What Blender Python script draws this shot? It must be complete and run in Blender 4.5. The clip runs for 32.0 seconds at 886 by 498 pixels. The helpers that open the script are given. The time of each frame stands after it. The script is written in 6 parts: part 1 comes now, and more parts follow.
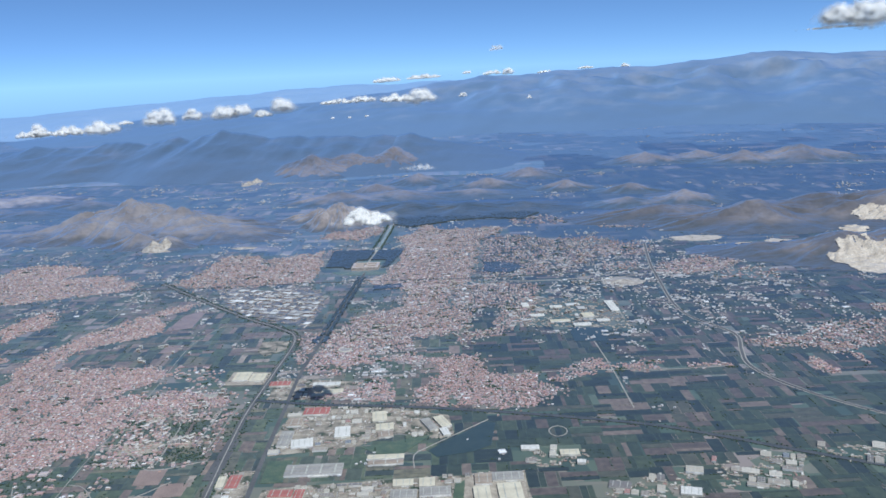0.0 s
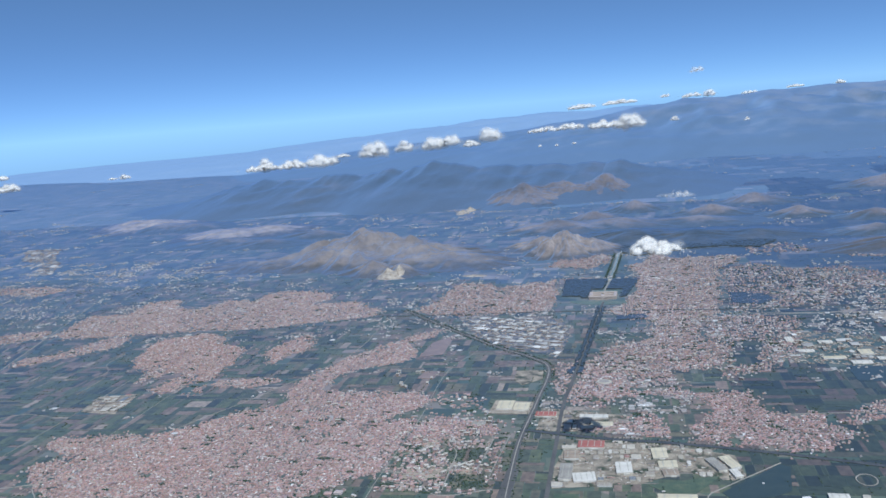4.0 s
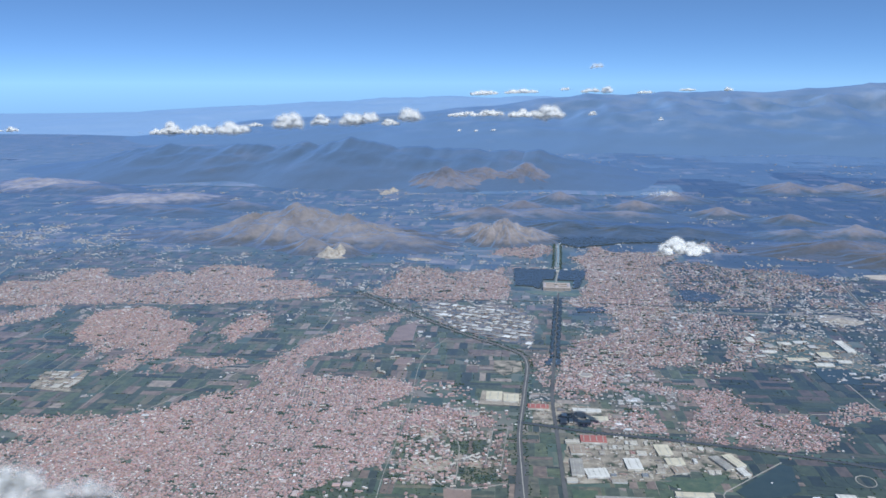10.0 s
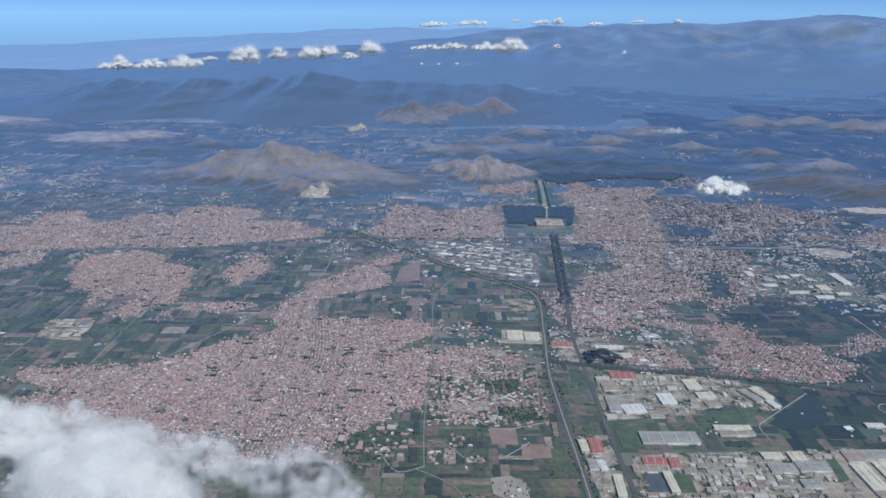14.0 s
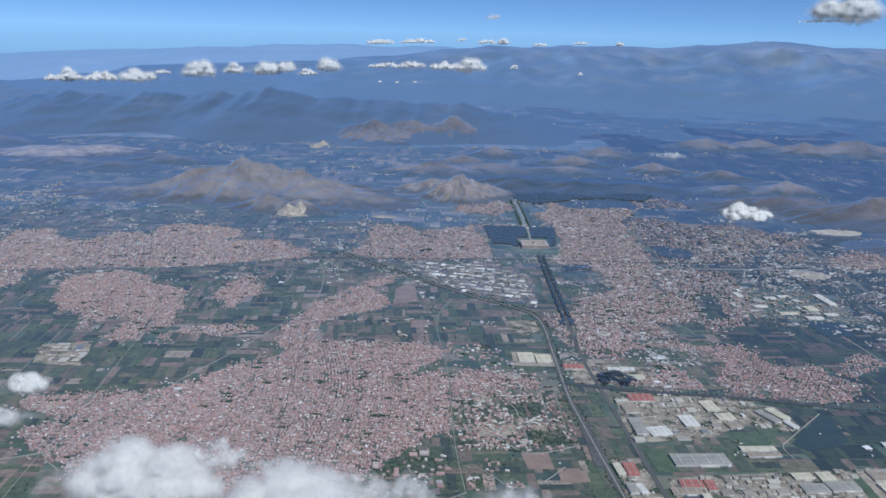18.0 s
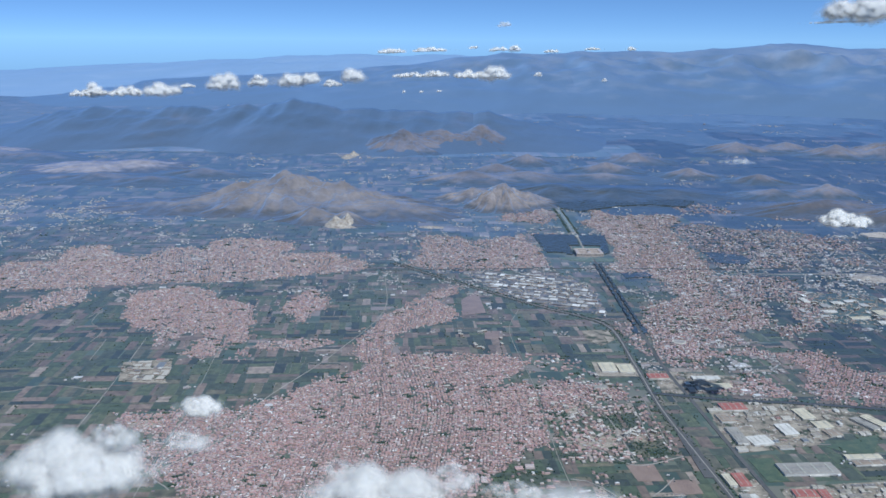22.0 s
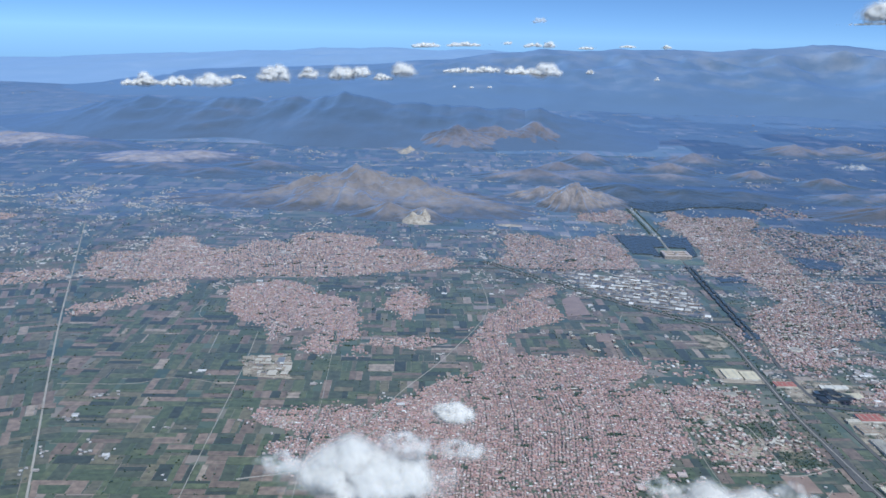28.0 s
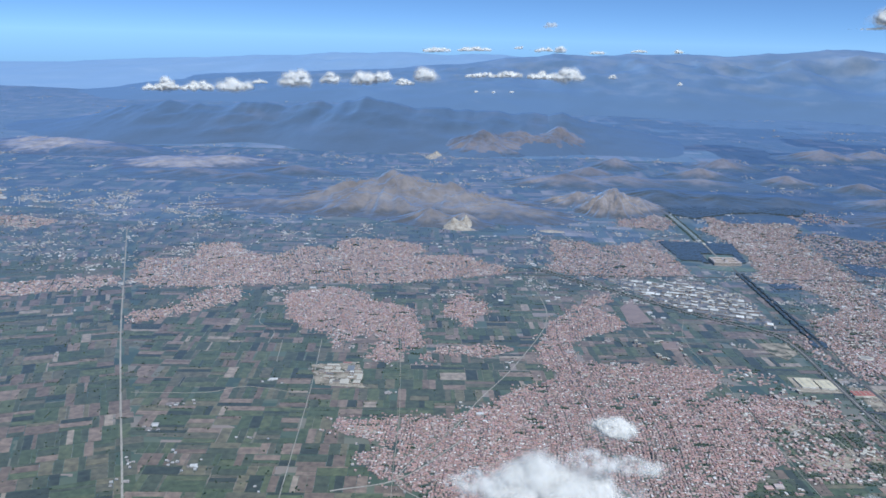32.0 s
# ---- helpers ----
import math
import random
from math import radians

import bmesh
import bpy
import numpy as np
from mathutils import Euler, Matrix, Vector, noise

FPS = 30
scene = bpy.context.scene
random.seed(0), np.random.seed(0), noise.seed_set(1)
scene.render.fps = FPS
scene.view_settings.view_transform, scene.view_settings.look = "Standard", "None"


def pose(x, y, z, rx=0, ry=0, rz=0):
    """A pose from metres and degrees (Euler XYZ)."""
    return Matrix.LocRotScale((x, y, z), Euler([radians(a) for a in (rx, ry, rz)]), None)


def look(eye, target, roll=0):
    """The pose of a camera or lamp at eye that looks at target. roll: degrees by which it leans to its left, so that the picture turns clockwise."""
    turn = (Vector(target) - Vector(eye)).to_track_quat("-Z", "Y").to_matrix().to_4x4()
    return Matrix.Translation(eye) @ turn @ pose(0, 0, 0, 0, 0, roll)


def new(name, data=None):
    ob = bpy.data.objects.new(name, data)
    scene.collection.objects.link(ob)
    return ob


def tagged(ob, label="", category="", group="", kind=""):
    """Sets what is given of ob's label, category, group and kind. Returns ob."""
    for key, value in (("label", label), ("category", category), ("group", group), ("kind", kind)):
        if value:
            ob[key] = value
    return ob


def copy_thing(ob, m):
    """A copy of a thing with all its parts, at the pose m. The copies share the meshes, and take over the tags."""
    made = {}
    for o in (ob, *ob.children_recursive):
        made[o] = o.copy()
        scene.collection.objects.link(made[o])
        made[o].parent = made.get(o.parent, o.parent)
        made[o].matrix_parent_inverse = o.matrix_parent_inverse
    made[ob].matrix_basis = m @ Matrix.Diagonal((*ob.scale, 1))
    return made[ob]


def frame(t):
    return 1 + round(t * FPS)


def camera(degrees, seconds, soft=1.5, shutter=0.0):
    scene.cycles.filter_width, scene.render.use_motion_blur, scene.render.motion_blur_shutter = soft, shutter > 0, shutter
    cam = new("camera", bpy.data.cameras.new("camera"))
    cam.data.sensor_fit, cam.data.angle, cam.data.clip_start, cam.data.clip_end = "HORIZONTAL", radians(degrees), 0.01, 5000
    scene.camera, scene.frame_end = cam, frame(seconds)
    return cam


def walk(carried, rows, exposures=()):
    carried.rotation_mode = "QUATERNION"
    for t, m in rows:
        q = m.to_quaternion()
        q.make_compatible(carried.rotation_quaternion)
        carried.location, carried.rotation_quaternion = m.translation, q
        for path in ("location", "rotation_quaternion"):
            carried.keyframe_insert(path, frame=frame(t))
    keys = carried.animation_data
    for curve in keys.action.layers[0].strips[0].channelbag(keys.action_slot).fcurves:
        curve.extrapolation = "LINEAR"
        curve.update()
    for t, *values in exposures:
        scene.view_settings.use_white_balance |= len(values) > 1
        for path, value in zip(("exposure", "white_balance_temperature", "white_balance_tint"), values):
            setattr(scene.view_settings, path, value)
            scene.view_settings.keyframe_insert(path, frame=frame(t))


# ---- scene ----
cam = camera(55.53, 32.0, 1.6)
# One unit of this scene is ten metres of land, so that the plain and the far mountains lie within the camera's reach.


def aim(x, y, z, heading, tilt, roll):
    h, p = radians(heading), radians(tilt)
    ahead = Vector((math.sin(h) * math.cos(p), math.cos(h) * math.cos(p), -math.sin(p)))
    return look((x, y, z), Vector((x, y, z)) + ahead, roll)


# seconds, place, heading, tilt and roll of the camera at the cabin window
ROWS = (
    (0, 102.56, 13.30, 178.29, -6.29, 12.06, -2.64), (0.5, 96.58, 12.59, 178.71, -10.42, 12.87, -2.97),
    (1, 90.60, 11.90, 179.13, -12.11, 11.67, -4.62), (1.5, 84.61, 11.25, 179.55, -12.10, 10.35, -5.52),
    (2, 78.63, 10.62, 179.97, -13.26, 9.16, -5.58), (2.5, 72.64, 10.02, 180.38, -15.01, 8.14, -6.09),
    (3, 66.65, 9.45, 180.79, -14.93, 8.38, -5.99), (3.5, 60.67, 8.90, 181.20, -16.21, 9.38, -6.13),
    (4, 54.69, 8.37, 181.61, -18.87, 9.41, -4.76), (4.5, 48.71, 7.87, 182.01, -20.82, 9.41, -2.60),
    (6.5, 24.84, 6.08, 183.59, -18.46, 8.91, -1.73), (7, 18.89, 5.67, 183.98, -18.36, 8.96, -1.51),
    (7.5, 12.95, 5.29, 184.36, -18.56, 9.14, -1.45), (8, 7.01, 4.92, 184.74, -18.67, 9.42, -1.09),
    (8.5, 1.08, 4.57, 185.12, -18.16, 9.63, -0.93), (9, -4.84, 4.23, 185.49, -17.04, 10.14, -0.59),
    (9.5, -10.75, 3.91, 185.86, -15.18, 10.93, -0.71), (10, -16.65, 3.60, 186.23, -10.67, 11.16, 0.01),
    (10.5, -22.54, 3.31, 186.59, -6.76, 11.90, 0.66), (11, -28.42, 3.03, 186.94, -4.98, 16.76, -0.52),
    (11.5, -34.28, 2.76, 187.29, -5.17, 22.22, -2.47), (12, -40.14, 2.50, 187.64, -5.09, 22.65, -3.42),
    (12.5, -45.98, 2.26, 187.98, -5.39, 20.34, -3.12), (13, -51.81, 2.02, 188.31, -5.97, 17.98, -1.74),
    (13.5, -57.62, 1.80, 188.64, -6.41, 16.13, -0.35), (14, -63.43, 1.59, 188.97, -6.67, 15.63, 0.16),
    (14.5, -69.21, 1.39, 189.28, -6.95, 15.67, 0.09), (16.5, -92.21, 0.69, 190.48, -5.87, 14.06, -0.22),
    (17, -97.91, 0.54, 190.76, -4.38, 13.91, 0.03), (17.5, -103.60, 0.40, 191.04, -3.00, 14.17, 0.89),
    (18, -109.28, 0.27, 191.30, -2.19, 14.45, 1.52), (18.5, -114.94, 0.14, 191.56, -2.14, 14.87, 1.40),
    (19, -120.58, 0.03, 191.80, -2.28, 14.76, 0.93), (19.5, -126.20, -0.07, 192.04, -2.29, 14.17, 0.61),
    (20, -131.80, -0.15, 192.27, -2.49, 13.86, 0.30), (20.5, -137.38, -0.23, 192.49, -2.80, 13.67, 0.21),
    (21, -142.95, -0.30, 192.70, -2.79, 13.70, 0.24), (21.5, -148.50, -0.35, 192.90, -2.66, 13.88, 0.43),
    (22, -154.03, -0.40, 193.09, -2.62, 13.96, 0.41), (22.5, -159.53, -0.43, 193.27, -2.60, 13.93, 0.37),
    (23, -165.02, -0.45, 193.43, -2.66, 13.92, 0.45), (23.5, -170.49, -0.45, 193.58, -2.62, 14.01, 0.46),
    (24, -175.94, -0.44, 193.72, -2.67, 13.99, 0.73), (24.5, -181.37, -0.42, 193.85, -2.74, 14.13, 1.19),
    (25, -186.78, -0.38, 193.97, -2.71, 14.53, 1.59), (25.5, -192.17, -0.33, 194.07, -2.72, 14.82, 1.76),
    (27.5, -213.53, 0.06, 194.33, -3.44, 14.42, 1.71), (28, -218.82, 0.21, 194.36, -3.76, 14.35, 1.46),
    (28.5, -224.08, 0.37, 194.37, -3.81, 14.28, 1.33), (29, -229.33, 0.56, 194.37, -3.52, 14.28, 1.28),
    (29.5, -234.56, 0.76, 194.34, -3.21, 14.11, 1.26), (30, -239.76, 1.00, 194.30, -3.08, 13.94, 1.37),
    (30.5, -244.95, 1.25, 194.25, -3.11, 13.90, 1.48), (31, -250.12, 1.53, 194.17, -3.21, 13.99, 1.65),
    (31.5, -255.26, 1.84, 194.07, -3.44, 14.06, 1.69), (32, -260.39, 2.18, 193.96, -3.94, 14.06, 1.45),
)
walk(cam, [(t, aim(*row)) for t, *row in ROWS], [(0, 0.2, 5750, 6), (3, 0.1, 5720, 6), (7, 0.13, 5720, 6), (9, 0.18, 5700, 6), (11, 0.12, 5720, 7), (12, 0.37, 5680, 7), (14, -0.12, 5650, 8), (17, -0.13, 5680, 8), (19, -0.07, 5600, 7), (25, 0.1, 5580, 6), (32, 0.13, 5640, 6)])

# ---- light ----
SUN_AZIMUTH, SUN_HEIGHT = 135.0, 58.0  # degrees, clockwise from the y axis, and above the horizon
world = bpy.data.worlds.new("sky")
scene.world = world
world.use_nodes = True
sky = world.node_tree.nodes.new("ShaderNodeTexSky")
sky.sky_type, sky.sun_disc = "NISHITA", False
sky.sun_elevation, sky.sun_rotation = radians(SUN_HEIGHT), radians(SUN_AZIMUTH)
sky.altitude, sky.air_density, sky.dust_density, sky.ozone_density = 6000, 0.55, 1.5, 3.0
back = world.node_tree.nodes["Background"]
tint = world.node_tree.nodes.new("ShaderNodeMix")
tint.data_type, tint.blend_type = "RGBA", "MULTIPLY"
tint.inputs[0].default_value, tint.inputs[7].default_value = 1, (0.8, 0.91, 1.01, 1)
world.node_tree.links.new(sky.outputs[0], tint.inputs[6])
haze = world.node_tree.nodes.new("ShaderNodeMix")
haze.data_type = "RGBA"
haze.inputs[0].default_value, haze.inputs[7].default_value = 0.24, (2.0, 3.3, 4.7, 1)
world.node_tree.links.new(tint.outputs[2], haze.inputs[6])
world.node_tree.links.new(haze.outputs[2], back.inputs[0])
back.inputs[1].default_value = 0.111
sun = new("sun", bpy.data.lights.new("sun", "SUN"))
sun.data.energy, sun.data.angle, sun.data.color = 3.6, radians(0.53), (1.0, 0.95, 0.88)
a, e = radians(SUN_AZIMUTH), radians(SUN_HEIGHT)
sun.matrix_world = look((math.sin(a) * math.cos(e) * 900, math.cos(a) * math.cos(e) * 900, math.sin(e) * 900), (0, 0, 0))


# ---- materials ----
def material(name, stops, pick="noise", size=10.0, grain=1.0, rough=0.85, bump=0.0, sheen=0.0, wear=0.3, metal=0.0, hard=False, haze_spread=0.4):
    """A surface whose colour runs through stops by noise, by the object or by the piece, with a finer grain over it."""
    m = bpy.data.materials.new(name)
    m.use_nodes = True
    n, l = m.node_tree.nodes, m.node_tree.links
    b = n["Principled BSDF"]
    co = n.new("ShaderNodeTexCoord").outputs["Object"]
    big, fine = n.new("ShaderNodeTexNoise"), n.new("ShaderNodeTexNoise")
    for tex, s, d in ((big, size, 6), (fine, grain, 3)):
        l.new(co, tex.inputs["Vector"])
        tex.inputs["Scale"].default_value, tex.inputs["Detail"].default_value = 1 / s, d
    ramp = n.new("ShaderNodeValToRGB")
    ramp.color_ramp.interpolation = "CONSTANT" if hard else "LINEAR"
    while len(ramp.color_ramp.elements) < len(stops):
        ramp.color_ramp.elements.new(0.5)
    for el, (at, col) in zip(ramp.color_ramp.elements, stops):
        el.position, el.color = at, (*col, 1)
    if pick == "object":
        l.new(n.new("ShaderNodeObjectInfo").outputs["Random"], ramp.inputs[0])
    elif pick == "island":
        l.new(n.new("ShaderNodeNewGeometry").outputs["Random Per Island"], ramp.inputs[0])
    else:
        l.new(big.outputs[0], ramp.inputs[0])
    span = n.new("ShaderNodeMapRange")
    span.inputs["From Min"].default_value, span.inputs["From Max"].default_value = 0.3, 0.7
    span.inputs["To Min"].default_value, span.inputs["To Max"].default_value = 1 - wear, 1 + wear * 0.6
    l.new(fine.outputs[0], span.inputs["Value"])
    mul = n.new("ShaderNodeMix")
    mul.data_type, mul.blend_type = "RGBA", "MULTIPLY"
    mul.inputs[0].default_value = 1
    l.new(ramp.outputs[0], mul.inputs[6])
    l.new(span.outputs[0], mul.inputs[7])
    l.new(mul.outputs[2], b.inputs["Base Color"])
    b.inputs["Roughness"].default_value, b.inputs["Metallic"].default_value = rough, metal
    # Blue sheen stands in for air haze, growing towards flat view angles.
    b.inputs["Sheen Weight"].default_value, b.inputs["Sheen Roughness"].default_value = sheen, haze_spread
    b.inputs["Sheen Tint"].default_value = (0.38, 0.61, 1.0, 1)
    if bump:
        bm = n.new("ShaderNodeBump")
        bm.inputs["Strength"].default_value, bm.inputs["Distance"].default_value = 0.6, bump
        l.new(fine.outputs[0], bm.inputs["Height"])
        l.new(bm.outputs[0], b.inputs["Normal"])
    return m


S = 1.0  # strength of the blue sheen that imitates haze at low view angles
GREENS = [(0.0, (0.05, 0.062, 0.045)), (0.1, (0.08, 0.095, 0.058)), (0.3, (0.085, 0.11, 0.056)), (0.46, (0.115, 0.135, 0.068)), (0.58, (0.13, 0.125, 0.082)), (0.67, (0.17, 0.155, 0.095)), (0.75, (0.185, 0.14, 0.105)), (0.88, (0.25, 0.19, 0.145)), (0.97, (0.34, 0.28, 0.22))]
mat_field = material("field_crops", GREENS, "island", 12, 3.5, 0.9, 0.05, S * 0.85, 0.4, hard=True)
# Far crops made lighter in base colour, imitating haze over distance.
mat_field_far = material("far_field_crops", [(0.0, (0.055, 0.07, 0.055)), (0.3, (0.085, 0.105, 0.07)), (0.55, (0.12, 0.135, 0.09)), (0.7, (0.165, 0.155, 0.11)), (0.82, (0.22, 0.18, 0.145)), (0.94, (0.32, 0.27, 0.225))], "island", 12, 8, 0.9, 0, S, 0.3, hard=True, haze_spread=0.5)
mat_field_farther = material("farther_field_crops", [(0.0, (0.08, 0.095, 0.08)), (0.35, (0.11, 0.13, 0.095)), (0.65, (0.15, 0.155, 0.12)), (0.85, (0.22, 0.19, 0.16)), (0.95, (0.3, 0.27, 0.235))], "island", 12, 12, 0.9, 0, S, 0.3, hard=True, haze_spread=0.62)
mat_field_mid = material("middle_field_crops", GREENS, "island", 12, 5, 0.9, 0.05, S * 0.92, 0.35, hard=True, haze_spread=0.45)
# Paleness here is the haze near the open horizon, put into the colour.
mat_field_pale = material("hazy_pale_fields", [(0.0, (0.1, 0.115, 0.095)), (0.4, (0.14, 0.15, 0.115)), (0.7, (0.19, 0.18, 0.15)), (0.9, (0.26, 0.235, 0.2))], "island", 12, 12, 0.9, 0, S, 0.2, hard=True, haze_spread=0.6)
mat_field_one = material("field_crop_plots", GREENS, "object", 12, 3.5, 0.9, 0.05, S * 0.85, 0.4, hard=True)
mat_roof = material("clay_roof_tiles", [(0.0, (0.2, 0.14, 0.128)), (0.06, (0.34, 0.21, 0.185)), (0.2, (0.45, 0.27, 0.232)), (0.44, (0.53, 0.325, 0.283)), (0.64, (0.5, 0.36, 0.32)), (0.78, (0.58, 0.47, 0.425)), (0.91, (0.43, 0.385, 0.37)), (0.955, (0.8, 0.77, 0.74))], "island", 5, 0.25, 0.85, 0, S * 1.0, 0.25, hard=True)
mat_roof_mixed = material("mixed_roofs", [(0.0, (0.2, 0.15, 0.135)), (0.07, (0.34, 0.22, 0.19)), (0.26, (0.47, 0.3, 0.255)), (0.5, (0.54, 0.365, 0.32)), (0.72, (0.56, 0.46, 0.415)), (0.86, (0.42, 0.38, 0.36)), (0.92, (0.68, 0.655, 0.62)), (0.965, (0.84, 0.82, 0.79))], "island", 5, 0.25, 0.85, 0, S, 0.25, hard=True)
mat_roof_pale = material("pale_roofs", [(0.0, (0.27, 0.235, 0.22)), (0.25, (0.4, 0.36, 0.34)), (0.5, (0.5, 0.485, 0.47)), (0.72, (0.62, 0.615, 0.61)), (0.9, (0.8, 0.8, 0.79))], "island", 5, 0.25, 0.85, 0, S * 0.6, 0.2, hard=True)
mat_wall = material("plaster_walls", [(0.0, (0.44, 0.33, 0.28)), (0.3, (0.5, 0.4, 0.34)), (0.6, (0.56, 0.48, 0.42)), (0.86, (0.72, 0.68, 0.63))], "island", 5, 0.3, 0.85, 0, S * 0.6, 0.2, hard=True)
mat_roof_city = material("city_roofs", [(0.0, (0.17, 0.135, 0.125)), (0.1, (0.34, 0.21, 0.18)), (0.36, (0.46, 0.28, 0.24)), (0.58, (0.46, 0.345, 0.31)), (0.74, (0.52, 0.45, 0.42)), (0.88, (0.66, 0.64, 0.62)), (0.95, (0.84, 0.83, 0.81))], "island", 5, 0.25, 0.85, 0, S, 0.25, hard=True)
mat_wall_pale = material("pale_rendered_walls", [(0.0, (0.45, 0.42, 0.4)), (0.4, (0.58, 0.56, 0.54)), (0.75, (0.72, 0.71, 0.7))], "island", 5, 0.3, 0.85, 0, S * 0.6, 0.2, hard=True)
mat_field_wooded = material("wooded_far_land", [(0.0, (0.032, 0.044, 0.037)), (0.4, (0.047, 0.06, 0.046)), (0.7, (0.075, 0.084, 0.062)), (0.86, (0.125, 0.113, 0.088)), (0.96, (0.22, 0.19, 0.165))], "island", 12, 8, 0.9, 0, S, 0.3, hard=True, haze_spread=0.45)
# Two farther woodland tones, paled and blued to carry the haze.
mat_wooded_hazy = material("hazy_wooded_land", [(0.0, (0.05, 0.066, 0.06)), (0.4, (0.068, 0.085, 0.07)), (0.7, (0.095, 0.105, 0.085)), (0.88, (0.15, 0.14, 0.115)), (0.97, (0.26, 0.235, 0.21))], "island", 12, 8, 0.9, 0, S, 0.3, hard=True, haze_spread=0.57)
mat_wooded_far = material("farthest_wooded_land", [(0.0, (0.07, 0.09, 0.09)), (0.5, (0.095, 0.115, 0.105)), (0.85, (0.14, 0.145, 0.13))], "island", 12, 8, 0.9, 0, S, 0.3, hard=True, haze_spread=0.64)
mat_roof_one = material("clay_tile_roof", [(0.0, (0.2, 0.135, 0.12)), (0.1, (0.36, 0.22, 0.185)), (0.34, (0.44, 0.29, 0.245)), (0.52, (0.44, 0.36, 0.31)), (0.72, (0.52, 0.465, 0.41)), (0.88, (0.66, 0.63, 0.585))], "object", 5, 0.25, 0.85, 0, S * 0.6, 0.25, hard=True)
mat_wall_one = material("plaster_wall", [(0.0, (0.42, 0.32, 0.26)), (0.5, (0.52, 0.43, 0.36)), (1.0, (0.66, 0.62, 0.57))], "object", 5, 0.3, 0.85, 0, S * 0.5, 0.2)
mat_town = material("town_ground", [(0.3, (0.15, 0.112, 0.1)), (0.5, (0.26, 0.19, 0.168)), (0.7, (0.37, 0.28, 0.25))], "noise", 6, 0.6, 0.9, 0, S, 0.35)
mat_plot = material("garden_plot", [(0.35, (0.06, 0.075, 0.048)), (0.5, (0.115, 0.115, 0.085)), (0.65, (0.2, 0.178, 0.147))], "noise", 3, 0.5, 0.9, 0, S, 0.3)
mat_field_east = material("field_crops_east", [(0.0, (0.026, 0.037, 0.028)), (0.22, (0.042, 0.057, 0.034)), (0.5, (0.06, 0.077, 0.041)), (0.68, (0.086, 0.086, 0.056)), (0.8, (0.112, 0.087, 0.068)), (0.94, (0.18, 0.14, 0.108))], "island", 12, 3.5, 0.9, 0.05, S * 0.85, 0.35, hard=True)
mat_yard = material("works_yard", [(0.36, (0.05, 0.07, 0.04)), (0.42, (0.11, 0.11, 0.075)), (0.45, (0.22, 0.195, 0.155)), (0.54, (0.32, 0.28, 0.22)), (0.66, (0.43, 0.38, 0.305))], "noise", 7, 0.8, 0.9, 0, S * 0.4, 0.3)
mat_asphalt = material("asphalt", [(0.3, (0.085, 0.085, 0.085)), (0.7, (0.13, 0.128, 0.125))], "noise", 20, 1, 0.8, 0, 0.35, 0.2)
mat_lane = material("pale_road", [(0.3, (0.3, 0.285, 0.255)), (0.7, (0.42, 0.39, 0.35))], "noise", 14, 1, 0.85, 0, S * 0.4, 0.2)
mat_leaf = material("tree_leaves", [(0.0, (0.02, 0.04, 0.02)), (0.5, (0.035, 0.06, 0.03)), (1.0, (0.06, 0.085, 0.04))], "island", 3, 0.3, 0.8, 0, S, 0.3, haze_spread=0.35)
mat_bark = material("bark", [(0.3, (0.08, 0.06, 0.04)), (0.7, (0.14, 0.1, 0.07))], "noise", 1, 0.1)
mat_shed_wall = material("shed_wall", [(0.0, (0.5, 0.48, 0.43)), (0.5, (0.62, 0.58, 0.5)), (1.0, (0.75, 0.73, 0.7))], "object", 6, 0.5, 0.7, 0, 0, 0.15)
mat_shed_roof = material("shed_roof", [(0.0, (0.2, 0.185, 0.175)), (0.12, (0.28, 0.245, 0.215)), (0.3, (0.36, 0.32, 0.27)), (0.48, (0.46, 0.42, 0.35)), (0.66, (0.54, 0.5, 0.43)), (0.83, (0.66, 0.64, 0.6)), (0.93, (0.36, 0.2, 0.175)), (0.97, (0.2, 0.22, 0.25))], "object", 6, 0.7, 0.7, 0, S * 0.4, 0.2, hard=True)
mat_shed_roofs = material("shed_roofs", [(0.0, (0.2, 0.185, 0.175)), (0.12, (0.28, 0.245, 0.215)), (0.3, (0.36, 0.32, 0.27)), (0.48, (0.46, 0.42, 0.35)), (0.66, (0.54, 0.5, 0.43)), (0.83, (0.66, 0.64, 0.6)), (0.93, (0.36, 0.2, 0.175)), (0.97, (0.2, 0.22, 0.25))], "island", 6, 0.7, 0.7, 0, S * 0.4, 0.2, hard=True)
mat_cream_roof = material("cream_sheet_roof", [(0.3, (0.54, 0.49, 0.38)), (0.7, (0.65, 0.6, 0.475))], "noise", 3, 0.5, 0.6, 0, 0, 0.1)
mat_red_roof = material("red_sheet_roof", [(0.3, (0.34, 0.12, 0.1)), (0.7, (0.44, 0.17, 0.14))], "noise", 3, 0.5, 0.6, 0, S * 0.3, 0.1)
mat_white_roof = material("white_sheet_roof", [(0.3, (0.6, 0.585, 0.55)), (0.7, (0.7, 0.69, 0.66))], "noise", 3, 0.5, 0.6, 0, 0, 0.1)
mat_grey_roof = material("grey_sheet_roof", [(0.3, (0.27, 0.255, 0.235)), (0.7, (0.39, 0.37, 0.335))], "noise", 3, 0.5, 0.7, 0, S * 0.3, 0.15)
mat_brown_roof = material("brown_sheet_roof", [(0.3, (0.28, 0.225, 0.175)), (0.7, (0.4, 0.33, 0.265))], "noise", 3, 0.5, 0.7, 0, S * 0.3, 0.15)
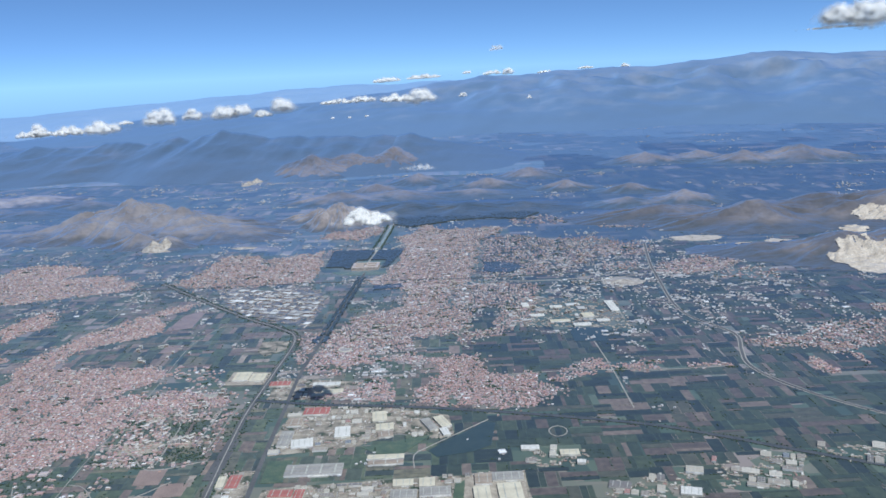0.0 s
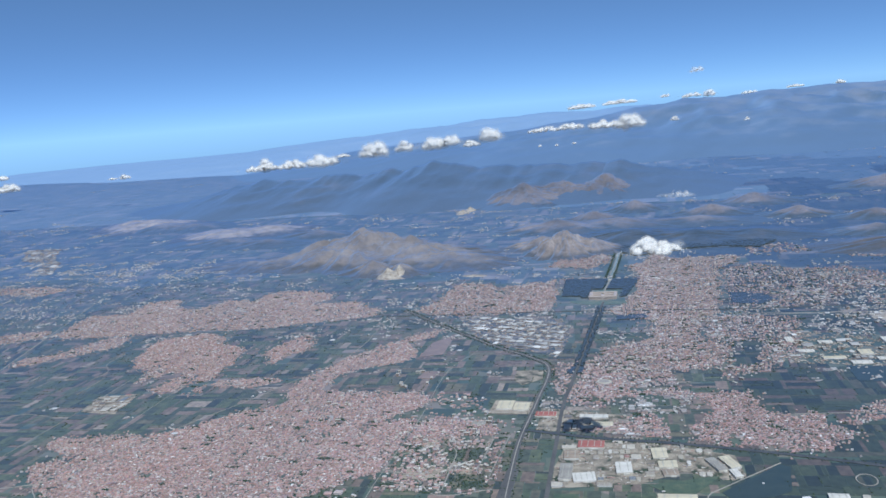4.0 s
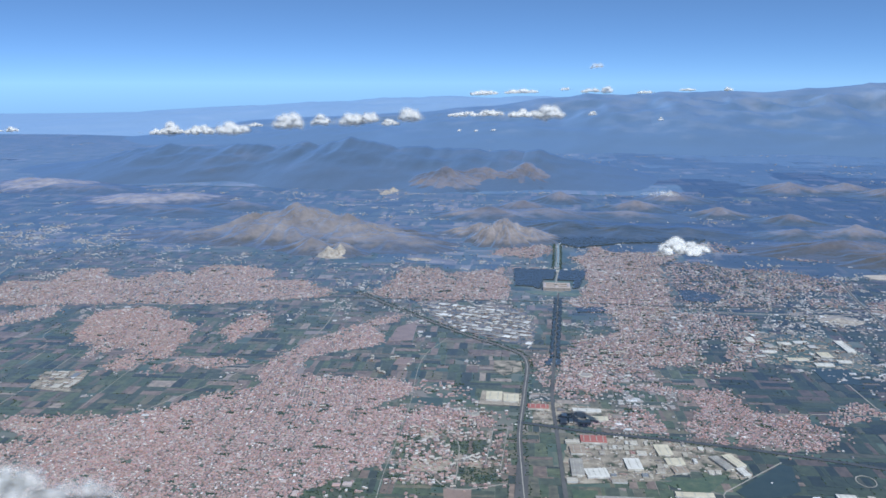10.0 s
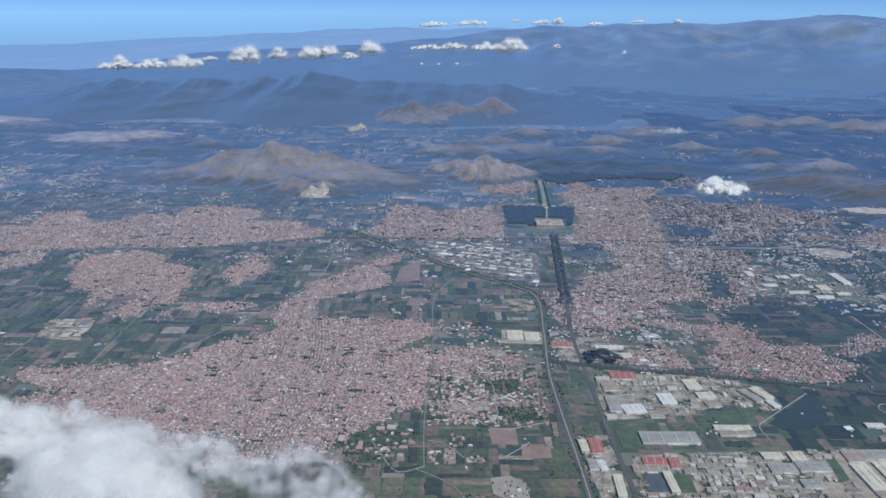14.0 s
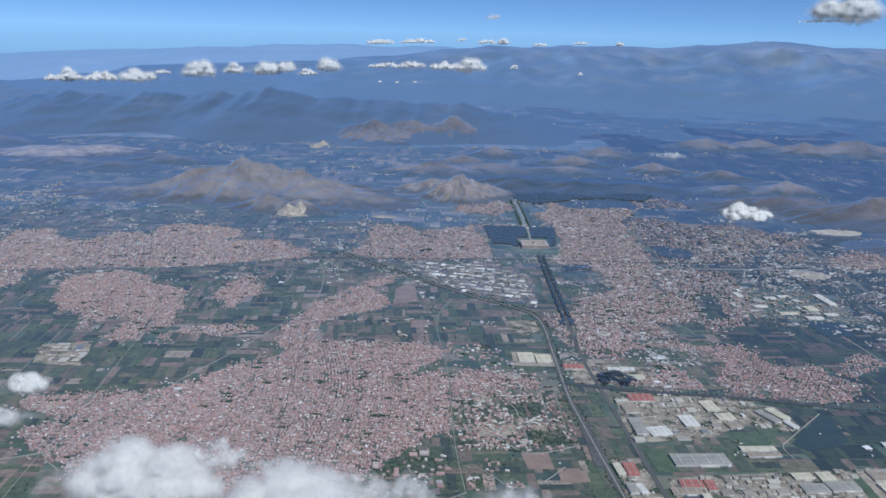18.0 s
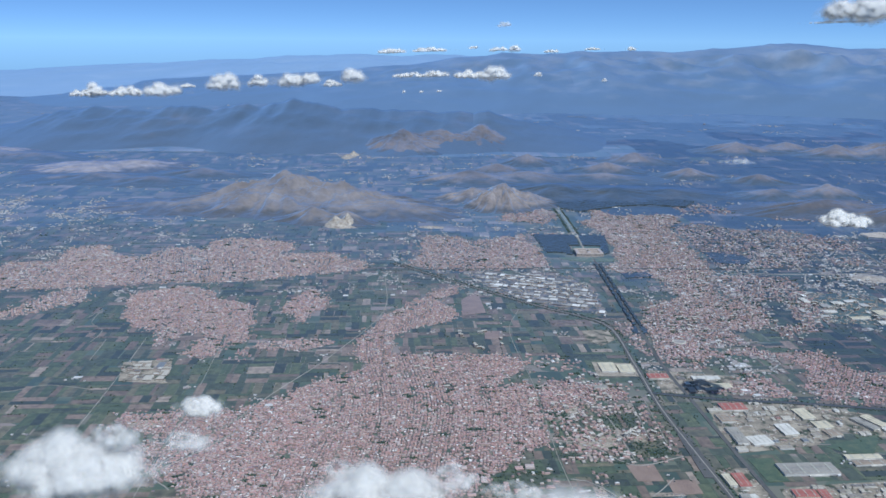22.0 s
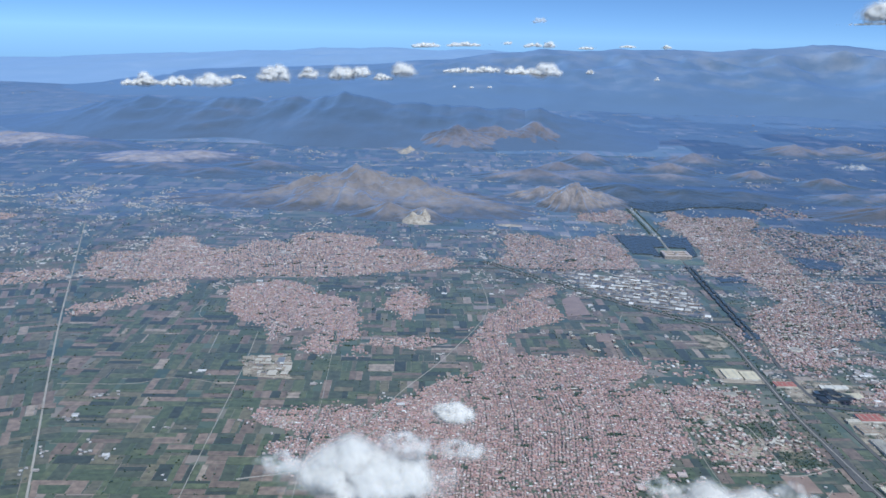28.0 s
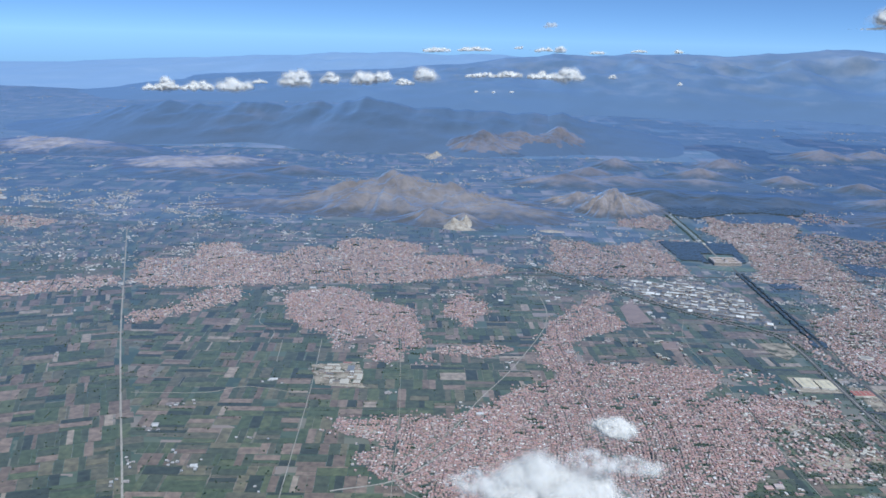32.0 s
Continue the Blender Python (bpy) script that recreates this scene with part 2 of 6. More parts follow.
mat_palace_roof = material("palace_roof_tiles", [(0.3, (0.42, 0.36, 0.335)), (0.7, (0.52, 0.45, 0.42))], "noise", 3, 0.4, 0.85, 0, S * 0.5, 0.15)
mat_hall_roofs = material("freight_hall_roofs", [(0.0, (0.2, 0.195, 0.19)), (0.2, (0.36, 0.35, 0.335)), (0.44, (0.5, 0.485, 0.46)), (0.64, (0.62, 0.61, 0.58)), (0.84, (0.8, 0.79, 0.77))], "island", 6, 0.7, 0.7, 0, S * 0.4, 0.15, hard=True)
mat_rooflight = material("rooflight_sheet", [(0.3, (0.42, 0.42, 0.38)), (0.7, (0.5, 0.5, 0.45))], "noise", 3, 0.5, 0.4)
mat_concrete = material("pale_concrete", [(0.3, (0.5, 0.48, 0.44)), (0.7, (0.62, 0.6, 0.55))], "noise", 6, 0.5, 0.8)
mat_palace = material("palace_brick_and_travertine", [(0.3, (0.48, 0.4, 0.35)), (0.7, (0.58, 0.5, 0.44))], "noise", 3, 0.4, 0.8)
mat_water = material("water", [(0.3, (0.3, 0.4, 0.45)), (0.7, (0.4, 0.5, 0.55))], "noise", 6, 1, 0.15)
mat_lawn = material("lawn", [(0.3, (0.10, 0.14, 0.06)), (0.7, (0.16, 0.2, 0.09))], "noise", 4, 0.5, 0.9, 0, S)
mat_quarry = material("cut_limestone", [(0.3, (0.26, 0.22, 0.18)), (0.5, (0.4, 0.355, 0.3)), (0.7, (0.56, 0.51, 0.44))], "noise", 4, 1.2, 0.9, 0.5, S * 0.5, 0.3)
mat_bare = material("bare_pale_ground", [(0.3, (0.26, 0.22, 0.2)), (0.5, (0.38, 0.325, 0.3)), (0.7, (0.5, 0.44, 0.41))], "noise", 14, 3, 0.95, 0.5, S, 0.2, haze_spread=0.48)
mat_rock = material("bare_hillside", [(0.3, (0.16, 0.142, 0.136)), (0.45, (0.203, 0.18, 0.172)), (0.6, (0.245, 0.217, 0.208)), (0.72, (0.31, 0.282, 0.272))], "noise", 30, 4, 0.95, 0.5, S, 0.12, haze_spread=0.51)
mat_rock_light = material("pale_bare_hillside", [(0.3, (0.16, 0.135, 0.12)), (0.45, (0.23, 0.195, 0.175)), (0.6, (0.28, 0.24, 0.22)), (0.7, (0.34, 0.3, 0.28))], "noise", 12, 3, 0.95, 0.5, S, 0.15, haze_spread=0.53)
mat_rock_dark = material("dark_scrub_hillside", [(0.33, (0.085, 0.079, 0.076)), (0.5, (0.127, 0.112, 0.107)), (0.66, (0.19, 0.165, 0.156))], "noise", 45, 5, 0.95, 1.0, S, 0.2, haze_spread=0.48)
mat_face = material("quarry_benches", [(0.3, (0.42, 0.355, 0.28)), (0.48, (0.54, 0.465, 0.375)), (0.68, (0.64, 0.565, 0.465))], "noise", 7, 1.2, 0.9, 0.1, S * 0.5, 0.3)
mat_rail = material("dark_rail_bank", [(0.3, (0.05, 0.055, 0.055)), (0.7, (0.09, 0.092, 0.09))], "noise", 5, 1, 0.9, 0, S * 0.6, 0.3)
mat_rock_far = material("far_bare_hillside", [(0.33, (0.108, 0.098, 0.094)), (0.48, (0.172, 0.147, 0.14)), (0.66, (0.25, 0.213, 0.202))], "noise", 60, 6, 0.95, 1.0, S, 0.2, haze_spread=0.54)
mat_scrub = material("wooded_hillside", [(0.32, (0.03, 0.04, 0.036)), (0.46, (0.045, 0.054, 0.046)), (0.6, (0.07, 0.074, 0.06)), (0.74, (0.12, 0.108, 0.092))], "noise", 40, 5, 0.95, 0.8, S, 0.25, haze_spread=0.48)
# Rock and forest paled in base colour, standing in for haze.
mat_range = material("hazy_far_forest", [(0.3, (0.12, 0.13, 0.13)), (0.5, (0.19, 0.19, 0.185)), (0.7, (0.28, 0.275, 0.26))], "noise", 200, 15, 0.95, 0, 1.0, 0.06, haze_spread=0.67)
# Base colour drawn towards the sky's blue, so the range fades like haze.
mat_far_range = material("hazy_far_range", [(0.3, (0.15, 0.19, 0.2)), (0.6, (0.2, 0.24, 0.25)), (0.75, (0.29, 0.32, 0.32))], "noise", 200, 15, 0.95, 0, 1.0, 0.05, haze_spread=0.85)
# Ridge colours shifted from green to blue to imitate haze.
mat_ridge = material("far_wooded_ridge", [(0.3, (0.035, 0.046, 0.046)), (0.55, (0.05, 0.06, 0.057)), (0.66, (0.09, 0.088, 0.083)), (0.76, (0.2, 0.175, 0.16))], "noise", 90, 8, 0.95, 0.6, 1.0, 0.12, haze_spread=0.6)


def overgrown(m, foot, tones=((0.05, 0.058, 0.046), (0.115, 0.112, 0.085)), size=16.0):
    """Scrub and fields over the foot of a slope, up to an uneven line, thinning in gullies and patches."""
    n, l = m.node_tree.nodes, m.node_tree.links
    b = n["Principled BSDF"]
    bare = b.inputs["Base Color"].links[0].from_socket
    co = n.new("ShaderNodeTexCoord").outputs["Object"]
    height, cover, spots = n.new("ShaderNodeSeparateXYZ"), n.new("ShaderNodeTexNoise"), n.new("ShaderNodeTexNoise")
    l.new(co, height.inputs[0])
    for tex, sc in ((cover, size), (spots, size * 0.22)):
        l.new(co, tex.inputs["Vector"])
        tex.inputs["Scale"].default_value, tex.inputs["Detail"].default_value = 1 / sc, 6
    up = n.new("ShaderNodeMapRange")
    up.clamp = False
    up.inputs["From Max"].default_value = foot
    l.new(height.outputs["Z"], up.inputs["Value"])
    add = n.new("ShaderNodeMath")
    add.operation = "MULTIPLY_ADD"
    l.new(cover.outputs[0], add.inputs[0])
    add.inputs[1].default_value = -3.0
    l.new(up.outputs[0], add.inputs[2])
    span = n.new("ShaderNodeMapRange")
    span.inputs["From Min"].default_value, span.inputs["From Max"].default_value = -1.0, -0.15
    l.new(add.outputs[0], span.inputs["Value"])
    green = n.new("ShaderNodeMix")
    green.data_type = "RGBA"
    green.inputs[6].default_value, green.inputs[7].default_value = (*tones[0], 1), (*tones[1], 1)
    l.new(spots.outputs[0], green.inputs[0])
    mix = n.new("ShaderNodeMix")
    mix.data_type = "RGBA"
    l.new(span.outputs[0], mix.inputs[0])
    l.new(green.outputs[2], mix.inputs[6])
    l.new(bare, mix.inputs[7])
    l.new(mix.outputs[2], b.inputs["Base Color"])


for m, foot in ((mat_rock, 5.5), (mat_rock_light, 4.0), (mat_bare, 3.0)):
    overgrown(m, foot, ((0.058, 0.06, 0.057), (0.118, 0.109, 0.1)))
overgrown(mat_rock_dark, 7.0, ((0.05, 0.054, 0.05), (0.1, 0.094, 0.086)), 20.0)
# Ridge scrub tones are blued likewise for haze.
overgrown(mat_ridge, 30.0, ((0.034, 0.044, 0.046), (0.075, 0.08, 0.074)), 30.0)
overgrown(mat_rock_far, 5.0, ((0.03, 0.04, 0.036), (0.075, 0.078, 0.062)), 22.0)
# The range's lower forest is tinted blue in place of haze.
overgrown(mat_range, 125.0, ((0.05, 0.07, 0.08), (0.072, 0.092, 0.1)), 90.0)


# ---- helpers of the place ----
def part(name, bm, mat, parent=None, label="", matrix=None):
    """Links a bmesh as one mesh object under a thing or a part."""
    me = bpy.data.meshes.new(name)
    bm.to_mesh(me)
    bm.free()
    me.materials.append(mat)
    ob = new(name, me)
    ob.parent = parent
    if matrix is not None:
        ob.matrix_basis = matrix
    return tagged(ob, label) if label else ob


def mesh_from(name, verts, faces, mats, index=None, smooth=False):
    """An object from arrays: verts (n, 3) and a list of face arrays (m, 3 or 4)."""
    me = bpy.data.meshes.new(name)
    loops = np.concatenate([f.ravel() for f in faces]).astype(np.int32)
    totals = np.concatenate([np.full(len(f), f.shape[1]) for f in faces]).astype(np.int32)
    me.vertices.add(len(verts))
    me.vertices.foreach_set("co", np.asarray(verts, np.float32).ravel())
    me.loops.add(len(loops))
    me.loops.foreach_set("vertex_index", loops)
    me.polygons.add(len(totals))
    me.polygons.foreach_set("loop_start", np.concatenate([[0], np.cumsum(totals)[:-1]]).astype(np.int32))
    me.polygons.foreach_set("loop_total", totals)
    for m in mats:
        me.materials.append(m)
    if index is not None:
        me.polygons.foreach_set("material_index", np.asarray(index, np.int32))
    me.polygons.foreach_set("use_smooth", np.full(len(totals), smooth))
    me.update(calc_edges=True)
    me.validate()
    return new(name, me)


def inside(px, py, poly):
    """Which points lie in a polygon."""
    hit = np.zeros(len(px), bool)
    for (x0, y0), (x1, y1) in zip(poly, poly[1:] + poly[:1]):
        cut = ((y0 > py) != (y1 > py)) & (px < (x1 - x0) * (py - y0) / ((y1 - y0) or 1e-9) + x0)
        hit ^= cut
    return hit


def edge_distance(px, py, poly):
    """Distance to a polygon's outline or to an open line of points."""
    best = np.full(len(px), 1e9)
    for (x0, y0), (x1, y1) in zip(poly[:-1], poly[1:]):
        dx, dy = x1 - x0, y1 - y0
        k = np.clip(((px - x0) * dx + (py - y0) * dy) / (dx * dx + dy * dy + 1e-9), 0, 1)
        best = np.minimum(best, np.hypot(px - x0 - k * dx, py - y0 - k * dy))
    return best


def curve_points(points, step=4.0):
    """A smooth line through the points."""
    p = [Vector((*q, 0)) if len(q) == 2 else Vector(q) for q in points]
    p = [2 * p[0] - p[1]] + p + [2 * p[-1] - p[-2]]
    out = []
    for a, b, c, d in zip(p, p[1:], p[2:], p[3:]):
        n = max(1, int((c - b).length / step))
        for k in range(n):
            t = k / n
            out.append(0.5 * (2 * b + (c - a) * t + (2 * a - 5 * b + 4 * c - d) * t * t + (3 * b - a - 3 * c + d) * t ** 3))
    return out + [p[-2]]


def ribbon(name, points, width, z, mat, thick=0.1, kind="structure", label="", category=""):
    """A strip of road along a line, with thickness."""
    line = curve_points(points)
    rows = []
    for k, c in enumerate(line):
        d = (line[min(k + 1, len(line) - 1)] - line[max(k - 1, 0)]).normalized()
        s = Vector((-d.y, d.x, 0)) * width / 2
        up = Vector((0, 0, z))
        rows += [c + s + up, c - s + up, c - s + up - Vector((0, 0, thick)), c + s + up - Vector((0, 0, thick))]
    q = []
    for k in range(len(line) - 1):
        i = 4 * k
        q += [(i, i + 4, i + 5, i + 1), (i + 1, i + 5, i + 6, i + 2), (i + 2, i + 6, i + 7, i + 3), (i + 3, i + 7, i + 4, i)]
    return tagged(mesh_from(name, np.array(rows), [np.array(q)[:, ::-1]], [mat]), label, category, kind=kind)


def slab(name, poly, z, mat, thick=0.1, label="", category="", kind="structure"):
    """A flat piece of ground with an edge."""
    bm = bmesh.new()
    f = bm.faces.new([bm.verts.new((x, y, z)) for x, y in poly])
    if f.normal.z < 0 or True:
        f.normal_update()
        if f.normal.z < 0:
            f.normal_flip()
    r = bmesh.ops.extrude_face_region(bm, geom=[f])
    for v in r["geom"]:
        if isinstance(v, bmesh.types.BMVert):
            v.co.z -= thick
    bmesh.ops.triangulate(bm, faces=bm.faces[:])
    bmesh.ops.recalc_face_normals(bm, faces=bm.faces[:])
    return tagged(part(name, bm, mat), label, category, kind=kind)


rng = np.random.default_rng(7)

# ---- plan: towns, works, roads ----
TOWNS = {
    # name: outline, turn of the streets in degrees, spacing of the houses, share of plots that are built, kind of roofs
    "main": ([(-324, 357), (-324, 365), (-310, 375), (-333, 382), (-341, 390), (-341, 401), (-311, 408), (-285, 412), (-264, 428), (-246, 454), (-222, 474), (-233, 501), (-233, 526), (-223, 568), (-207, 605), (-185, 642), (-170, 652), (-171, 636), (-185, 613), (-169, 582), (-169, 567), (-200, 547), (-211, 527), (-209, 499), (-175, 499), (-140, 502), (-123, 488), (-142, 450), (-106, 461), (-83, 459), (-67, 439), (-98, 427), (-118, 407), (-117, 380), (-129, 374), (-150, 343), (-165, 321), (-196, 306), (-223, 304), (-261, 303), (-289, 328)], 6, 1.22, 0.93, "clay"),
    "west": ([(-414, 576), (-423, 610), (-397, 633), (-382, 636), (-364, 627), (-353, 607), (-322, 591), (-317, 572), (-308, 526), (-307, 510), (-318, 503), (-319, 486), (-333, 482), (-339, 488), (-338, 526), (-349, 531), (-364, 505), (-367, 519), (-375, 535), (-388, 534), (-400, 549)], 4, 1.25, 0.93, "clay"),
    "row": ([(-302, 514), (-283, 519), (-249, 524), (-248, 511), (-264, 498), (-301, 501)], 4, 1.4, 0.7, "mixed"),
    "allotment": ([(-314, 500), (-299, 502), (-297, 482), (-310, 480)], 4, 1.5, 0.55, "clay"),
    "hamlet": ([(-297, 575), (-301, 590), (-291, 629), (-282, 633), (-277, 619), (-267, 607), (-269, 586), (-277, 578), (-275, 554), (-282, 553), (-286, 570)], 2, 1.35, 0.86, "clay"),
    "old": ([(-549, 625), (-564, 669), (-572, 696), (-531, 704), (-541, 756), (-511, 766), (-490, 732), (-461, 723), (-445, 763), (-412, 758), (-416, 791), (-399, 807), (-336, 790), (-330, 762), (-341, 745), (-290, 754), (-275, 730), (-253, 721), (-251, 697), (-276, 684), (-326, 663), (-348, 651), (-389, 647), (-436, 636), (-487, 623), (-528, 613)], 12, 1.5, 0.84, "mixed"),
    "strip": ([(-521, 549), (-496, 570), (-490, 596), (-480, 622), (-459, 619), (-451, 591), (-467, 575), (-474, 560), (-488, 552), (-495, 537), (-514, 534)], 24, 1.45, 0.85, "mixed"),
    "far_west": ([(-838, 831), (-760, 845), (-714, 823), (-725, 790), (-800, 800)], 15, 2.0, 0.7, "mixed"),
    "edge": ([(-633, 614), (-603, 627), (-569, 641), (-558, 618), (-571, 601), (-593, 591), (-612, 579), (-665, 560), (-700, 585)], 20, 1.5, 0.8, "mixed"),
    "hillfoot": ([(-211, 831), (-175, 826), (-165, 804), (-132, 829), (-111, 838), (-105, 804), (-98, 783), (-95, 743), (-93, 715), (-136, 704), (-185, 696), (-218, 715), (-208, 763), (-212, 784)], -8, 1.5, 0.78, "mixed"),
    "upper": ([(-132, 929), (-119, 963), (-97, 978), (-72, 973), (-68, 930), (-86, 890), (-107, 905), (-131, 909)], -15, 1.7, 0.75, "mixed"),
    "park_row": ([(-123, 836), (-104, 850), (-68, 852), (-68, 846), (-104, 843), (-126, 822)], 3, 1.7, 0.6, "mixed"),
    "city": ([(-49, 908), (-30, 926), (-25, 1000), (-4, 946), (66, 957), (64, 912), (47, 895), (49, 708), (38, 697), (33, 663), (37, 627), (56, 624), (57, 580), (35, 557), (19, 559), (23, 523), (13, 531), (-2, 522), (-18, 503), (-35, 504), (-38, 552), (-36, 571), (-34, 604), (-15, 623), (1, 633), (-3, 680), (-33, 700), (-44, 717), (-34, 738), (-26, 790), (-32, 868)], 10, 1.4, 0.86, "city"),
    "city_east": ([(50, 889), (80, 909), (117, 880), (164, 887), (193, 855), (217, 838), (212, 801), (163, 795), (146, 770), (129, 737), (79, 715), (59, 716)], -6, 1.9, 0.45, "pale"),
    "hillside": ([(75, 1000), (113, 1031), (146, 998), (138, 964), (79, 967)], 10, 2.4, 0.4, "pale"),
    "hill_village": ([(178, 992), (204, 988), (238, 954), (229, 929), (174, 938)], 5, 2.2, 0.55, "pale"),
    "east_end": ([(162, 772), (198, 773), (191, 739), (163, 734)], 0, 1.9, 0.6, "pale"),
    "quarryside": ([(208, 756), (239, 775), (253, 796), (288, 789), (285, 758), (260, 730), (229, 719), (206, 725)], 15, 1.8, 0.66, "pale"),
    "hamlets_east": ([(287, 745), (315, 742), (300, 697), (250, 705), (255, 720)], 15, 2.2, 0.35, "pale"),
    "junction": ([(-60, 572), (-25, 569), (-4, 512), (-16, 483), (-36, 489), (-53, 513)], 3, 1.6, 0.6, "mixed"),
    "station": ([(36, 694), (55, 702), (108, 697), (103, 601), (87, 563), (49, 541), (47, 565), (71, 576), (77, 625), (42, 627)], 0, 1.6, 0.62, "city"),
    "south": ([(41, 509), (48, 519), (68, 520), (71, 493), (89, 480), (94, 492), (106, 487), (102, 473), (117, 459), (105, 451), (104, 436), (60, 438), (57, 453), (52, 435), (37, 441), (35, 458), (45, 489)], -20, 1.3, 0.92, "clay"),
    "avenue_side": ([(-22, 459), (-3, 463), (3, 479), (18, 473), (22, 458), (25, 442), (3, 446), (-19, 447)], 5, 1.4, 0.8, "clay"),
    "south_strip": ([(110, 470), (118, 496), (138, 512), (146, 501), (158, 502), (179, 509), (177, 491), (143, 488), (122, 477)], -8, 1.4, 0.75, "clay"),
    "south_tail": ([(192, 502), (221, 503), (219, 494), (191, 495)], -8, 1.5, 0.65, "mixed"),
    "band": ([(11, 518), (21, 525), (45, 509), (40, 501), (16, 510), (-2, 505), (-35, 504), (-30, 512)], -8, 1.4, 0.8, "clay"),
    "east": ([(235, 543), (252, 553), (274, 552), (292, 575), (321, 586), (350, 582), (370, 560), (326, 532), (301, 528), (283, 517), (269, 535), (245, 527)], 10, 1.5, 0.72, "city"),
    "east_rows": ([(267, 514), (274, 499), (276, 485), (267, 485), (260, 500)], 10, 1.5, 0.8, "clay"),
    "east_lane": ([(292, 521), (299, 513), (293, 498), (288, 506)], 10, 1.5, 0.8, "clay"),
    "east_far": ([(342, 627), (372, 625), (362, 600), (336, 604)], 10, 1.8, 0.7, "pale"),
    "outskirt": ([(-126, 463), (-125, 429), (-59, 431), (-55, 364), (-115, 362), (-115, 400)], 6, 1.9, 0.7, "clay"),
    "outskirt_north": ([(-129, 505), (-92, 500), (-84, 462), (-62, 462), (-60, 434), (-126, 432), (-126, 462)], 6, 1.9, 0.16, "mixed"),
    "farms": ([(-160, 365), (-125, 362), (-112, 320), (-146, 318), (-190, 300), (-170, 335)], 6, 4.0, 0.4, "mixed"),
}
WORKS = {
    # name: outline, turn, size of the plots, share built
    "north": ([(-29, 429), (-8, 438), (22, 435), (56, 426), (61, 403), (55, 397), (32, 404), (14, 388), (-27, 377), (-30, 400)], 8, 7, 0.8),
    "middle": ([(-19, 344), (2, 349), (39, 355), (63, 358), (74, 360), (72, 318), (70, 292), (39, 280), (16, 274), (-14, 270), (-17, 302)], 6, 5.5, 0.92),
    "trading": ([(72, 361), (96, 364), (103, 312), (70, 293), (70, 318)], 7, 14, 0.0),
    "freight": ([(-169, 691), (-77, 689), (-62, 639), (-61, 582), (-132, 624)], -15, 5.5, 0.62),
    "avenue": ([(-53, 482), (1, 474), (-5, 448), (-49, 447)], 5, 9, 0.75),
    "ring": ([(-160, 238), (-126, 243), (-64, 250.5), (-42, 247), (-30, 205), (-150, 200)], 5, 9, 0.85),
    "east_a": ([(96, 388), (126, 385), (125, 368), (99, 368)], -4, 9, 0.8),
    "east_b": ([(132, 354), (173, 365), (168, 339), (130, 339)], -10, 9, 0.7),
    "east_c": ([(197, 382), (223, 381), (213, 349), (192, 349)], -15, 8, 0.8),
    "east_d": ([(232, 393), (262, 390), (254, 370), (229, 376)], -20, 9, 0.7),
    "east_e": ([(180, 376), (193, 373), (187, 349), (178, 349)], -15, 8, 0.3),
    "cement": ([(-371, 473), (-343, 481), (-334, 443), (-362, 444)], 4, 7, 0.7),
    "far_park": ([(-1090, 1144), (-1024, 1151), (-939, 1042), (-898, 1010), (-830, 921), (-875, 941), (-941, 1015), (-997, 1035)], 20, 12, 0.5),
    "barracks": ([(100, 660), (165, 640), (170, 570), (75, 580), (85, 640)], 8, 9, 0.24),
    "by_motorway": ([(-42, 362), (-29, 362), (-24, 332), (-23, 305), (-34, 305), (-38, 330)], 7, 6, 0.75),
}
